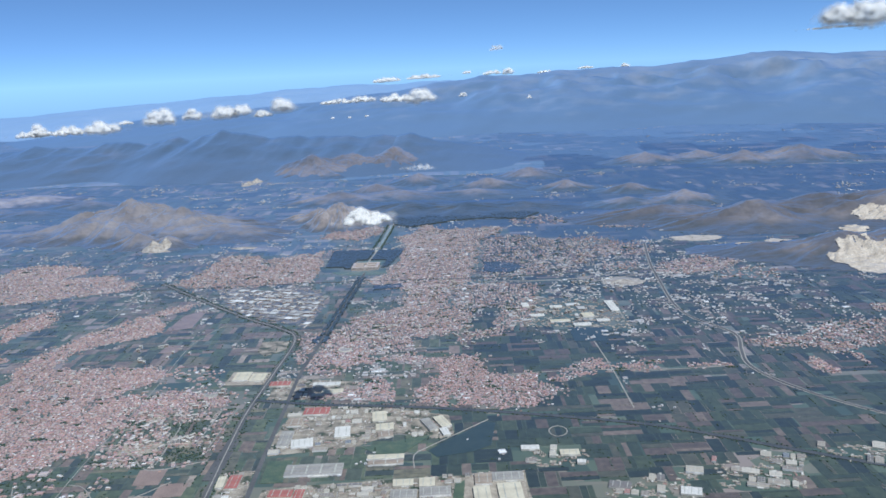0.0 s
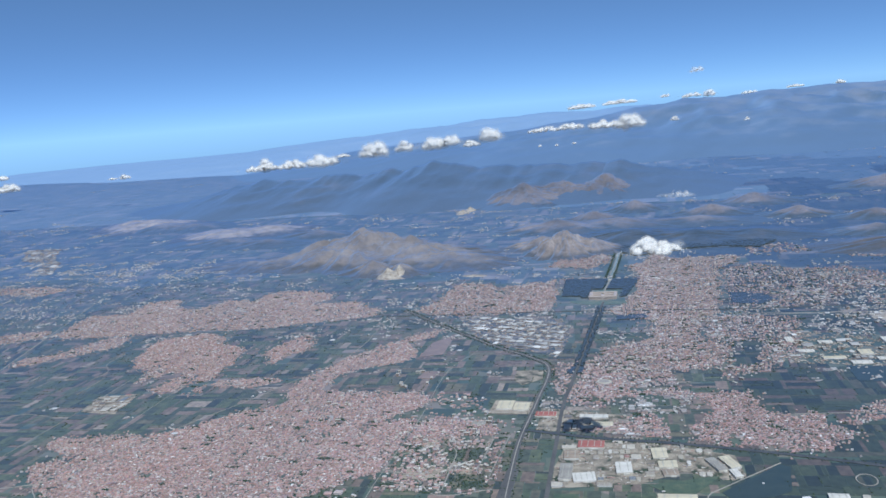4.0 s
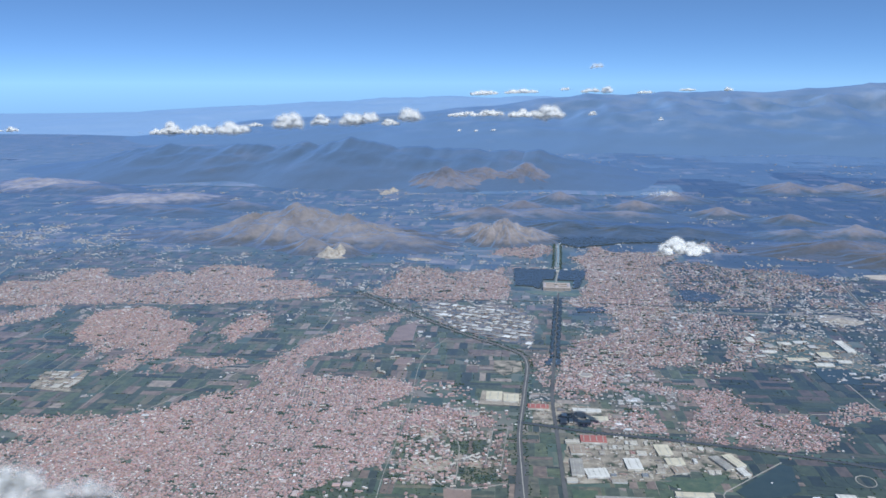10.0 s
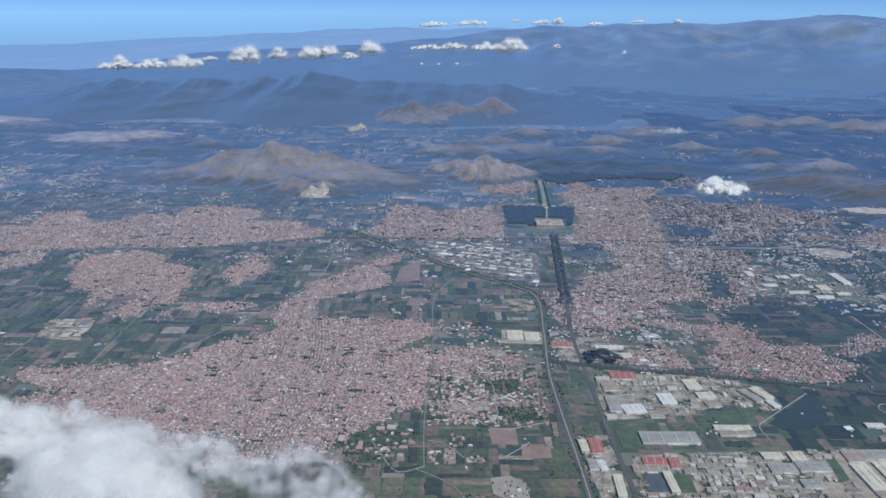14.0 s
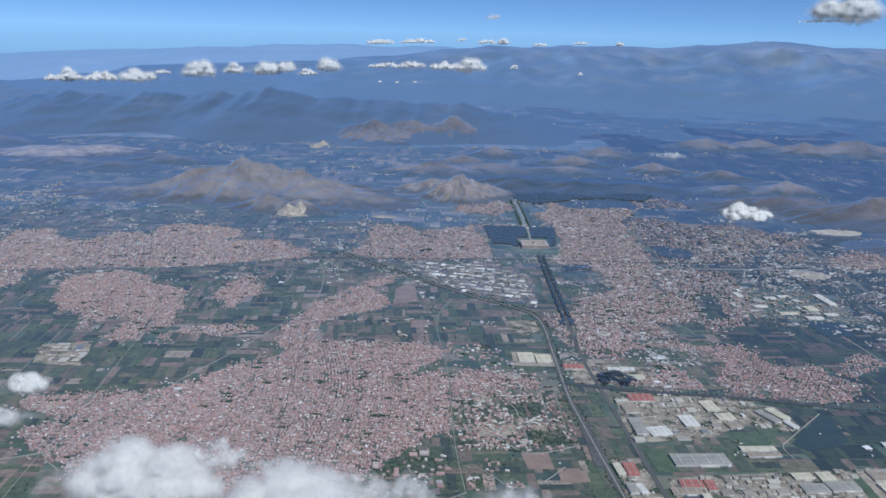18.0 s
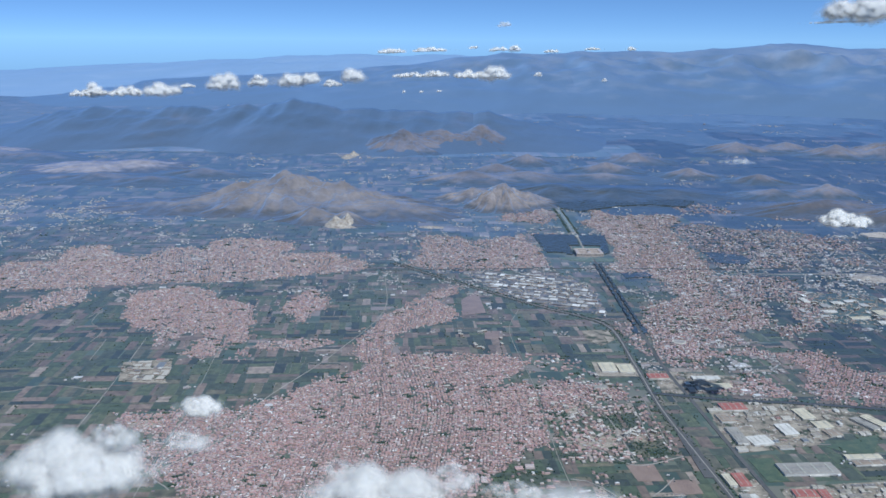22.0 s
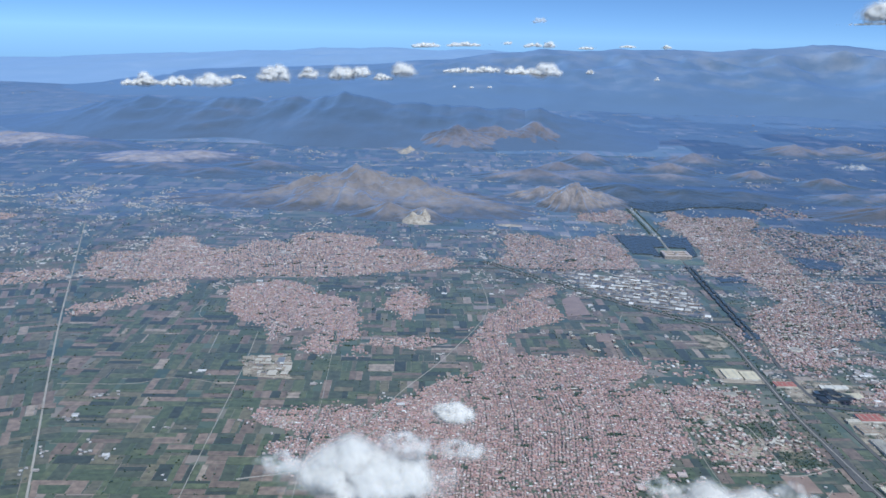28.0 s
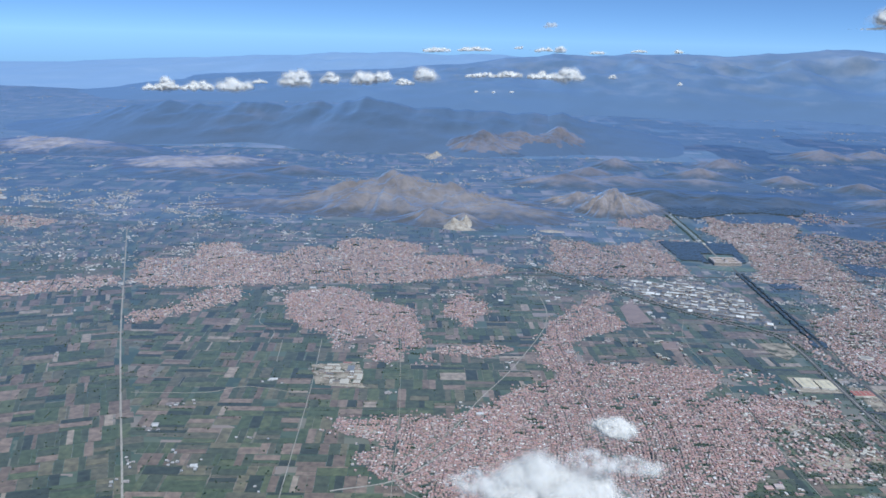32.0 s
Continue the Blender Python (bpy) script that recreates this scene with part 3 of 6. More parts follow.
ROADS = [
    # kind, width, points
    ("avenue", 2.2, [(-51, 748), (-49, 696), (-44, 572), (-41, 490), (-34, 425), (-28, 371), (-24, 339), (-21, 317), (-18, 291), (-16, 266), (-13, 235)]),
    ("motorway", 3.0, [(-231, 720), (-158, 648), (-108, 602), (-82, 582), (-63, 556), (-58, 491), (-55, 431), (-49, 382), (-43, 340), (-40, 317), (-37, 292), (-33, 271), (-29, 251), (-24, 225), (-18, 190)]),
    ("railway", 3.0, [(-58, 447), (-15, 440), (31, 437), (89, 429), (154, 415), (189, 401), (224, 384), (290, 355), (420, 300)]),
    ("lane", 1.0, [(-640, 815), (-562, 636), (-511, 519), (-463, 414), (-416, 313), (-370, 210)]),
    ("lane", 0.55, [(-289, 327), (-302, 346), (-280, 398), (-268, 435), (-246, 494), (-224, 583), (-233, 674)]),
    ("lane", 0.35, [(-345, 280), (-351, 326), (-363, 435), (-374, 517)]),
    ("lane", 0.25, [(-300, 300), (-305, 352), (-309, 406), (-316, 467), (-323, 525)]),
    ("road", 1.6, [(212, 850), (206, 765), (205, 703), (205, 635), (211, 598), (225, 574), (233, 553), (229, 525), (227, 500), (235, 476), (252, 451), (276, 427), (320, 392)]),
    ("lane", 0.7, [(140, 549), (147, 496), (153, 435)]),
    ("road", 1.6, [(-300, 226), (-200, 245), (-94, 259.5), (-56, 261.5), (-37, 262), (-17, 257.5), (2, 253), (25, 249), (46, 244), (90, 236), (160, 228)]),
    ("lane", 0.3, [(-125, 595), (-133, 544), (-122, 454), (-116, 378), (-113, 351), (-109, 323)]),
    ("lane", 0.5, [(15, 343), (18, 320), (19, 298)]),
    ("road", 1.8, [(-240, 695), (-160, 705), (-60, 715), (60, 720), (160, 735), (215, 740)]),
    ("lane", 0.7, [(-118, 386), (-98, 380), (-80, 362), (-55, 372)]),
    ("lane", 0.3, [(-460, 420), (-420, 425), (-400, 436), (-372, 432)]),
    ("lane", 0.9, [(78, 702), (133, 711), (157, 722), (197, 724)]),
    ("lane", 0.9, [(112, 671), (133, 663), (159, 637), (165, 597)]),
    ("lane", 0.6, [(88, 486), (130, 492), (177, 492), (215, 497)]),
    ("street", 0.45, [(-221, 576), (-211, 462), (-207, 422), (-204, 397), (-200, 362), (-196, 343), (-190, 312)]),
    ("street", 0.3, [(-224, 494), (-229, 368), (-233, 310)]),
    ("street", 0.3, [(-172, 460), (-159, 410), (-150, 374)]),
    ("street", 0.3, [(-155, 460), (-142, 412), (-132, 380)]),
    ("street", 0.3, [(-275, 340), (-269, 365), (-262, 420), (-258, 445)]),
    ("street", 0.3, [(-290, 360), (-230, 375), (-140, 395)]),
    ("street", 0.4, [(-25, 700), (10, 690), (50, 690)]),
    ("street", 0.4, [(5, 900), (8, 760), (12, 640), (20, 545)]),
    ("road", 0.9, [(-21, 314), (-10, 306), (-4, 295), (0, 280), (1, 270), (-1, 262), (-5, 258)]),
    ("road", 0.9, [(1, 272), (12, 271), (26, 273), (40, 277), (57, 283), (80, 296), (103, 311), (130, 330)]),
    ("lane", 0.4, [(-77, 334), (-71, 341), (-64, 351)]),
    ("lane", 0.5, [(-113, 432), (-99, 424), (-86, 414), (-82, 390), (-79, 367)]),
    ("lane", 0.4, [(-115, 405), (-108, 411), (-99, 424)]),
    ("lane", 0.4, [(-70, 438), (-69, 415), (-68, 389)]),
    ("lane", 0.35, [(-62, 437), (-61, 410), (-60, 385)]),
    ("lane", 0.4, [(-104, 384), (-94, 384), (-82, 383)]),
    ("road", 0.7, [(60, 334), (52, 317), (41, 299), (26, 273)]),
    ("lane", 0.5, [(46, 365), (44, 379), (50, 388), (77, 420)]),
    ("lane", 0.5, [(-111, 347), (-105, 346), (-98, 340), (-92, 332)]),
    ("lane", 0.35, [(-112, 321), (-103, 316), (-95, 310), (-90, 302), (-88, 296), (-89, 290), (-87, 286)]),
    ("lane", 0.4, [(-137, 345), (-129, 331), (-120, 318), (-109, 324)]),
    ("lane", 0.35, [(-88, 294), (-83, 295), (-76, 297)]),
    ("lane", 0.6, [(8, 240), (15, 247), (21, 249)]),
    ("lane", 0.3, [(-431, 554), (-429, 574), (-424, 545), (-409, 528), (-407, 506)]),
    ("lane", 0.3, [(-399, 512), (-393, 475)]),
    ("lane", 0.8, [(60, 707), (133, 709), (196, 718)]),
    ("lane", 0.7, [(-330, 330), (-300, 345), (-275, 385)]),
]

# ---- ground ----
def ground_sheet():
    xs = np.r_[np.linspace(-4700, -900, 20), np.linspace(-850, 650, 76), np.linspace(700, 4700, 22)]
    ys = np.r_[np.linspace(-900, 150, 8), np.linspace(180, 1500, 70), np.linspace(1550, 4700, 40)]
    gx, gy = np.meshgrid(xs, ys)
    verts = np.stack([gx.ravel(), gy.ravel(), np.zeros(gx.size)], 1)
    n = len(xs)
    i = (np.arange(len(ys) - 1)[:, None] * n + np.arange(n - 1)).ravel()
    return tagged(mesh_from("ground", verts, [np.stack([i, i + 1, i + n + 1, i + n], 1)], [mat_ground()]), "green and brown farmland plain under haze", "ground", kind="structure")


def mat_ground():
    """Plots of crop and woodland, each with its own tone, over the plain."""
    m = bpy.data.materials.new("farmland")
    m.use_nodes = True
    n, l = m.node_tree.nodes, m.node_tree.links
    b = n["Principled BSDF"]
    co = n.new("ShaderNodeTexCoord").outputs["Object"]
    turn = n.new("ShaderNodeMapping")
    turn.inputs["Rotation"].default_value = (0, 0, radians(-8))
    turn.inputs["Scale"].default_value = (1 / 22, 1 / 12, 1)
    l.new(co, turn.inputs["Vector"])
    cell = n.new("ShaderNodeTexVoronoi")
    cell.distance = "CHEBYCHEV"
    l.new(turn.outputs[0], cell.inputs["Vector"])
    cell.inputs["Scale"].default_value = 1
    sep = n.new("ShaderNodeSeparateColor")
    l.new(cell.outputs["Color"], sep.inputs[0])
    big = n.new("ShaderNodeTexNoise")
    l.new(co, big.inputs["Vector"])
    big.inputs["Scale"].default_value, big.inputs["Detail"].default_value = 1 / 160, 5
    mixed = n.new("ShaderNodeMath")
    mixed.operation = "MULTIPLY_ADD"
    l.new(sep.outputs[0], mixed.inputs[0])
    mixed.inputs[1].default_value = 0.5
    l.new(big.outputs[0], mixed.inputs[2])
    ramp = n.new("ShaderNodeValToRGB")
    stops = [(0.45, (0.04, 0.06, 0.038)), (0.62, (0.065, 0.095, 0.05)), (0.8, (0.11, 0.135, 0.075)), (0.92, (0.18, 0.17, 0.115)), (1.0, (0.28, 0.225, 0.18))]
    while len(ramp.color_ramp.elements) < len(stops):
        ramp.color_ramp.elements.new(0.5)
    for el, (at, col) in zip(ramp.color_ramp.elements, stops):
        el.position, el.color = at, (*col, 1)
    l.new(mixed.outputs[0], ramp.inputs[0])
    l.new(ramp.outputs[0], b.inputs["Base Color"])
    b.inputs["Roughness"].default_value = 0.95
    # Same blue sheen in place of haze over the plain.
    b.inputs["Sheen Weight"].default_value, b.inputs["Sheen Roughness"].default_value = S, 0.42
    b.inputs["Sheen Tint"].default_value = (0.38, 0.61, 1.0, 1)
    return m


ground = ground_sheet()

# ---- hills ----
def hill_height(x, y, peaks, seed, rough=1.0):
    wob = noise.fractal(Vector((x / 45, y / 45, seed)), 1.0, 2.0, 4)
    z = 0.0
    for px, py, h, rx, ry in peaks:
        u, v = (x - px) / rx, (y - py) / ry
        r = math.hypot(u, v)
        th = math.atan2(v, u)
        spur = 0.75 * (noise.ridged_multi_fractal(Vector((math.cos(th) * 2.2, math.sin(th) * 2.2, seed + r * 0.6)), 0.9, 2.1, 4, 1.0, 2.0) - 1.2)
        spur += 0.4 * (noise.ridged_multi_fractal(Vector((math.cos(th) * 6, math.sin(th) * 6, seed + r * 1.1)), 0.9, 2.1, 3, 1.0, 2.0) - 1.2) * min(1, 2 * r)
        k = 1 - r * (1 - 0.16 * spur * rough) - 0.10 * wob * rough
        if k > 0:
            z += (h * (k ** 1.4) * (1 + 0.22 * spur * min(1, 3 * r) * rough)) ** 3
    z = z ** (1 / 3)
    fine = noise.ridged_multi_fractal(Vector((x / 16, y / 16, seed)), 0.9, 2.1, 4, 1.0, 2.0) - 1.2
    return z * (1 + 0.07 * fine * rough) + 0.03 if z > 0.05 else 0


def cut_face(label, x, y, rx, ry, peaks, seed, step=1.6):
    """A quarry dug into a hill: benches that follow the slope, with an uneven rim."""
    n = 46
    verts, ok = [], []
    for j in range(n):
        for i in range(n):
            u, v = -1.15 + 2.3 * i / (n - 1), -1.15 + 2.3 * j / (n - 1)
            px, py = x + u * rx, y + v * ry
            z = hill_height(px, py, peaks, seed)
            bench = math.floor(z / step) * step + step * min(1, (z / step % 1) * 1.6)
            ok.append(math.hypot(u, v) + 0.3 * noise.fractal(Vector((u * 1.7, v * 1.7, seed + x)), 1.0, 2.0, 3) < 0.95)
            verts.append((px, py, max(0.2, bench + 0.2 + 0.06 * noise.noise(Vector((px / 2, py / 2, 0))))))
    i = (np.arange(n - 1)[:, None] * n + np.arange(n - 1)).ravel()
    q = np.stack([i, i + 1, i + n + 1, i + n], 1)
    q = q[np.array(ok)[q].all(1)]
    return tagged(mesh_from("quarry", np.array(verts), [q], [mat_face]), label, "quarry")


def hill(name, peaks, mat, label, seed, n=100, category="hill", rough=1.0):
    """A hill of one or more summits (place, height, half-widths), with spurs and gullies that run down into the plain."""
    x0, x1 = min(p[0] - p[3] for p in peaks) - 8, max(p[0] + p[3] for p in peaks) + 8
    y0, y1 = min(p[1] - p[4] for p in peaks) - 8, max(p[1] + p[4] for p in peaks) + 8
    verts = []
    for j in range(n):
        for i in range(n):
            x, y = x0 + (x1 - x0) * i / (n - 1), y0 + (y1 - y0) * j / (n - 1)
            z = hill_height(x, y, peaks, seed, rough)
            verts.append((x, y, z if z > 0 else -1.2))
    i = (np.arange(n - 1)[:, None] * n + np.arange(n - 1)).ravel()
    return tagged(mesh_from(name, np.array(verts), [np.stack([i, i + 1, i + n + 1, i + n], 1)], [mat], smooth=True), label, category)


def mountain_range(name, crest, y, depth, seed, mat, label, n=240, m=26, amount=0.28, wander=0.0, jag=0.16):
    """A long range: its crest, as places along x and heights, with spurs that run down towards the plain."""
    cx, cz = np.array(crest).T
    verts = []
    for j in range(m):
        v = j / (m - 1) * 1.25
        for i in range(n):
            x = cx[0] + (cx[-1] - cx[0]) * i / (n - 1)
            top = np.interp(x, cx, cz)
            top *= 1 + jag * min(1, v) ** 2 * noise.fractal(Vector((x / (depth * 0.16), seed, 2)), 1.0, 2.0, 4)
            p = Vector((x / (depth * 0.35) + seed, v / 0.35, seed))
            rough = noise.ridged_multi_fractal(p, 0.9, 2.1, 6, 1.0, 2.0) - 1.2
            f = v if v < 1 else 1 - (v - 1) * 2
            reach = depth * (1 + wander * noise.fractal(Vector((x / depth * 1.6, seed, 0)), 1.0, 2.0, 2))
            verts.append((x, y - reach * (1 - v), max(-6, (top + 6) * f * (1 + amount * rough * (0.7 + 0.3 * v if v < 0.85 else 0.06)) - 6)))
    verts = np.array(verts).reshape(m, n, 3)
    whole = tagged(new(name), label, "mountains")
    cuts = np.linspace(0, n - 1, 6).astype(int)
    for a, b in zip(cuts, cuts[1:]):
        k = b - a + 1
        i = (np.arange(m - 1)[:, None] * k + np.arange(k - 1)).ravel()
        massif = mesh_from("massif", verts[:, a:b + 1].reshape(-1, 3), [np.stack([i, i + 1, i + k + 1, i + k], 1)], [mat], smooth=True)
        massif.parent = whole
    return whole


hill("mountain", [(-394, 1000, 37, 150, 115), (-455, 975, 18, 110, 70), (-322, 985, 27, 125, 90), (-255, 950, 14, 90, 60), (-530, 955, 8, 100, 50)], mat_rock, "bare grey-brown mountain with gullies above the plain", 1.3, 170, "mountain", 1.35)
hill("hill", [(-338, 900, 15, 48, 34), (-300, 893, 13, 36, 32)], mat_rock, "low bare spur below a mountain, cut by a quarry", 2.2, 60)
hill("hill", [(-131, 998, 32, 46, 56), (-98, 1012, 13, 44, 46), (-165, 1045, 14, 60, 45)], mat_rock_light, "small bare conical hill with sharp pale spurs", 3.1, 110, "hill", 1.5)
hill("hill", [(-170, 1180, 15, 100, 60), (-85, 1200, 13, 110, 60), (20, 1210, 9, 110, 50)], mat_rock_far, "low brown ridge behind a conical hill", 4.4, 90)
hill("hill", [(-60, 1090, 12, 100, 90), (20, 1080, 10, 100, 80), (90, 1090, 8, 90, 60)], mat_scrub, "dark wooded hill behind the palace park", 5.2, 90)
hill("hill", [(-300, 1530, 36, 110, 110), (-230, 1570, 34, 110, 100), (-160, 1600, 38, 95, 110)], mat_rock_far, "pale brown rounded hills beyond the valley", 6.7, 100)
hill("hill", [(294, 1105, 15, 62, 48), (222, 1090, 11, 60, 40)], mat_rock_far, "brown foothill behind the city", 7.5, 70)
hill("hill", [(-81, 1365, 15, 58, 50), (-133, 1262, 14, 62, 44)], mat_rock_far, "bare brown hillock beyond a conical hill", 13.6, 70)
hill("hill", [(34, 1290, 13, 74, 44), (98, 1402, 16, 76, 56)], mat_rock_far, "brown hillock among woods beyond the city", 15.1, 70)
hill("hill", [(151, 1248, 13, 62, 42), (238, 1205, 11, 60, 38)], mat_rock_far, "low brown rise among woods", 16.3, 70)
hill("hill", [(304, 1545, 19, 98, 64), (400, 1565, 17, 80, 56), (465, 1508, 20, 92, 56), (565, 1525, 25, 120, 76)], mat_rock_far, "chain of brown hills in the distance", 14.2, 90)
EAST, FOOT = [(420, 970, 26, 150, 85), (340, 950, 24, 130, 75), (500, 960, 33, 150, 95), (250, 990, 17, 120, 65)], [(380, 785, 21, 95, 64), (440, 790, 26, 95, 72), (310, 800, 9, 70, 42)]
hill("hill", EAST, mat_rock_dark, "brown hill ridge with pale quarries on its slope", 8.1, 110)
hill("hill", FOOT, mat_rock_dark, "brown foothill cut by quarries", 9.9, 90)
hill("hill", [(640, 900, 46, 200, 150), (800, 860, 54, 220, 170)], mat_scrub, "brown and green hill ridge", 10.4, 80)
hill("hill", [(-960, 1360, 10, 130, 90), (-890, 1350, 8, 110, 70)], mat_rock_far, "low pale brown hill on the plain", 11.8, 70)
hill("hill", [(-700, 1150, 9, 120, 60), (-610, 1130, 8, 90, 50), (-560, 1200, 10, 90, 50)], mat_rock_far, "low pale rise with bare patches", 12.3, 70)
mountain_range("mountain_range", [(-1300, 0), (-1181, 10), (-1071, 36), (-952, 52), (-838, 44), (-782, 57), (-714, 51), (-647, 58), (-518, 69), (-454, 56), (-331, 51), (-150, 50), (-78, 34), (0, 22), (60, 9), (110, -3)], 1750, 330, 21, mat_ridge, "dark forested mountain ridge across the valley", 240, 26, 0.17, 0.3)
mountain_range("mountain_range", [(-1700, 5), (-1400, 40), (-1000, 60), (-720, 75), (-402, 106), (-247, 128), (-150, 138), (-85, 152), (-30, 146), (60, 142), (150, 148), (217, 160), (300, 155), (387, 154), (637, 161), (844, 176), (915, 190), (1000, 189), (1188, 176), (1500, 172), (2200, 150), (2900, 60)], 3300, 1000, 33, mat_range, "high mountain range on the skyline, blue with haze", 360, 40, 0.3, 0.3, 0.05)
mountain_range("mountain_range", [(-3900, 10), (-2745, 27), (-2452, 37), (-2016, 65), (-1586, 84), (-1359, 99), (-1134, 112), (-743, 124), (-247, 120), (300, 100)], 4200, 1500, 45, mat_far_range, "hazy pale blue far mountains on the horizon", 200, 20, 0.28, 0.15, 0.1)


def quarry(label, peaks, seed):
    hill("quarry", peaks, mat_quarry, label, seed, 44, "quarry", 1.0)


quarry("pale limestone quarry cut into a mountain spur", [(-310, 876, 11.5, 15, 17), (-297, 880, 14, 13, 17), (-303, 868, 6, 20, 14)], 1.0)
quarry("white far quarry on the valley floor", [(-380, 1405, 6, 12, 30), (-374, 1430, 8, 11, 20)], 2.0)
hill("hill", [(-750, 1240, 11, 100, 95), (-690, 1270, 10, 95, 85), (-790, 1255, 8, 70, 70)], mat_bare, "broad bare pale slope on a low rise", 3.0, 70)
hill("hill", [(-1010, 1385, 15, 120, 110), (-1070, 1410, 12, 100, 100)], mat_bare, "pale bare slope of a low hill", 3.4, 60)
quarry("pale dug ground at the city edge", [(175, 700, 2, 20, 16)], 12.0)
quarry("pale cleared ground at a quarry works", [(-206, 870, 1.5, 16, 8)], 10.0)
cut_face("pale quarry high on a hill slope", 456, 922, 22, 15, EAST, 8.1)
cut_face("small pale quarry on a hill slope", 426, 888, 14, 13, EAST, 8.1)
cut_face("large cream quarry face with benches at the foot of a hill", 390, 744, 36, 34, FOOT, 9.9)
cut_face("flat pale quarry floor", 268, 868, 27, 17, FOOT, 9.9)
cut_face("flat pale quarry floor", 340, 842, 17, 14, FOOT, 9.9)
cut_face("small pale quarry pit among houses", 303, 818, 11, 14, FOOT, 9.9)

# ---- towns ----
def houses_mesh(name, x, y, turn, w, d, h, rise, label, roof=mat_roof, category="houses", plot=mat_town, wall=mat_wall):
    """Many small houses, each with four walls, a hipped roof and a yard, as one mesh."""
    k = len(x)
    c, s = np.cos(turn), np.sin(turn)
    sx, sy = np.array([-1, 1, 1, -1]) / 2, np.array([-1, -1, 1, 1]) / 2

    def ring(f, z, more=0.0):
        u, v = sx[None] * (w * f + more)[:, None], sy[None] * (d * f + more)[:, None]
        return np.stack([x[:, None] + u * c[:, None] - v * s[:, None], y[:, None] + u * s[:, None] + v * c[:, None], np.repeat(z[:, None], 4, 1)], -1)
    one = np.ones(k)
    walls = np.concatenate([ring(one, 0 * h), ring(one, h)], 1)
    eaves = ring(one * 1.08, h)
    top = np.stack([np.stack([x + f * w * 0.28 * c, y + f * w * 0.28 * s, h + rise], -1) for f in (-1, 1)], 1)
    yard = ring(one, 0.1 + 0.05 * rng.random(k), 0.5 + 0.5 * rng.random(k))
    verts = np.concatenate([walls, eaves, top, yard], 1)
    base = (np.arange(k) * 18)[:, None, None]
    wall_q = base + np.array([(0, 1, 5, 4), (1, 2, 6, 5), (2, 3, 7, 6), (3, 0, 4, 7)])
    roof_q = base + np.array([(8, 9, 13, 12), (10, 11, 12, 13)])
    yard_q = base + np.array([(14, 15, 16, 17)])
    roof_t = base + np.array([(9, 10, 13), (11, 8, 12)])
    ob = mesh_from(name, verts.reshape(-1, 3), [wall_q.reshape(-1, 4), roof_q.reshape(-1, 4), yard_q.reshape(-1, 4), roof_t.reshape(-1, 3)], [wall, roof, plot], np.r_[np.zeros(4 * k), np.ones(2 * k), np.full(k, 2), np.ones(2 * k)])
    return tagged(ob, label, category, kind="stuff")


def wobble(x, y, size, amount):
    return amount * (np.sin(x / size + 1.3) * np.sin(y / size * 1.17) + 0.6 * np.sin(x / size * 2.7 + y / size * 1.9) + 0.4 * np.sin(y / size * 4.1 - x / size * 3.3))


groves = []


def fill(poly, count):
    p = np.array(poly, float)
    x, y = rng.uniform(p[:, 0].min(), p[:, 0].max(), count), rng.uniform(p[:, 1].min(), p[:, 1].max(), count)
    ok = inside(x, y, poly)
    return x[ok], y[ok]


def plots(poly, turn, pitch, share):
    """House plots in close rows along narrow streets, with groves between them, inside an uneven outline."""
    t = radians(turn)
    p = np.array(poly, float)
    cx, cy = (p.min(0) + p.max(0)) / 2
    r = np.hypot(*(p - (cx, cy)).T).max()
    n = int(2.4 * r / pitch)
    street = 0.34 * pitch
    u = np.arange(n) * pitch + np.cumsum(rng.random(n) < 1 / 2.6) * street
    v = np.arange(n) * pitch + np.cumsum(rng.random(n) < 1 / 9) * street * 1.2
    gu, gv = np.meshgrid(u - u.mean(), v - v.mean())
    gu, gv = gu.ravel(), gv.ravel()
    bend = 5 * np.sin(gv / 31 + cx) + 4 * np.sin(gu / 23 + cy)
    gu2, gv2 = gu + bend, gv + 4 * np.sin(gu / 33)
    x, y = cx + gu2 * math.cos(t) - gv2 * math.sin(t), cy + gu2 * math.sin(t) + gv2 * math.cos(t)
    x, y = x + rng.normal(0, .2 * pitch, len(x)), y + rng.normal(0, .2 * pitch, len(x))
    ok = inside(x + wobble(x, y, 7, 1.6), y + wobble(y, x, 6, 2.0), poly)
    x, y = x[ok], y[ok]
    near = edge_distance(x, y, poly + poly[:1])
    lump, patch = wobble(x, y, 3.4, 1.0), wobble(x, y, 13, 1.0)
    keep = rng.random(len(x)) < (share - 0.8 * (lump > 1.25) - 0.15 * (lump < -1.1) - 0.3 * (patch > 1.1)) * np.clip(0.55 + near / 9, 0, 1)
    x, y = x[keep], y[keep]
    free = np.ones(len(x), bool)
    for gx, gy in zip(*fill(poly, int(r * r / 130))):
        long, wide = rng.uniform(1.6, 4.6), rng.uniform(0.8, 1.7)
        du, dv = (x - gx) * math.cos(t) + (y - gy) * math.sin(t), (y - gy) * math.cos(t) - (x - gx) * math.sin(t)
        free &= (du / long) ** 2 + (dv / wide) ** 2 > 1
        groves.append((gx, gy, long, wide, t))
    x, y = x[free], y[free]
    return x, y, np.full(len(x), t) + rng.choice([0, math.pi / 2], len(x)) + rng.uniform(-.06, .06, len(x))


LINES = [(w - 1.1 if kind == "street" else w, [tuple(q)[:2] for q in curve_points(line, 12)]) for kind, w, line in ROADS]


def clear_of_roads(x, y, extra=0.3):
    ok = np.ones(len(x), bool)
    for w, line in LINES:
        ok &= edge_distance(x, y, line) > w / 2 + extra
    return ok


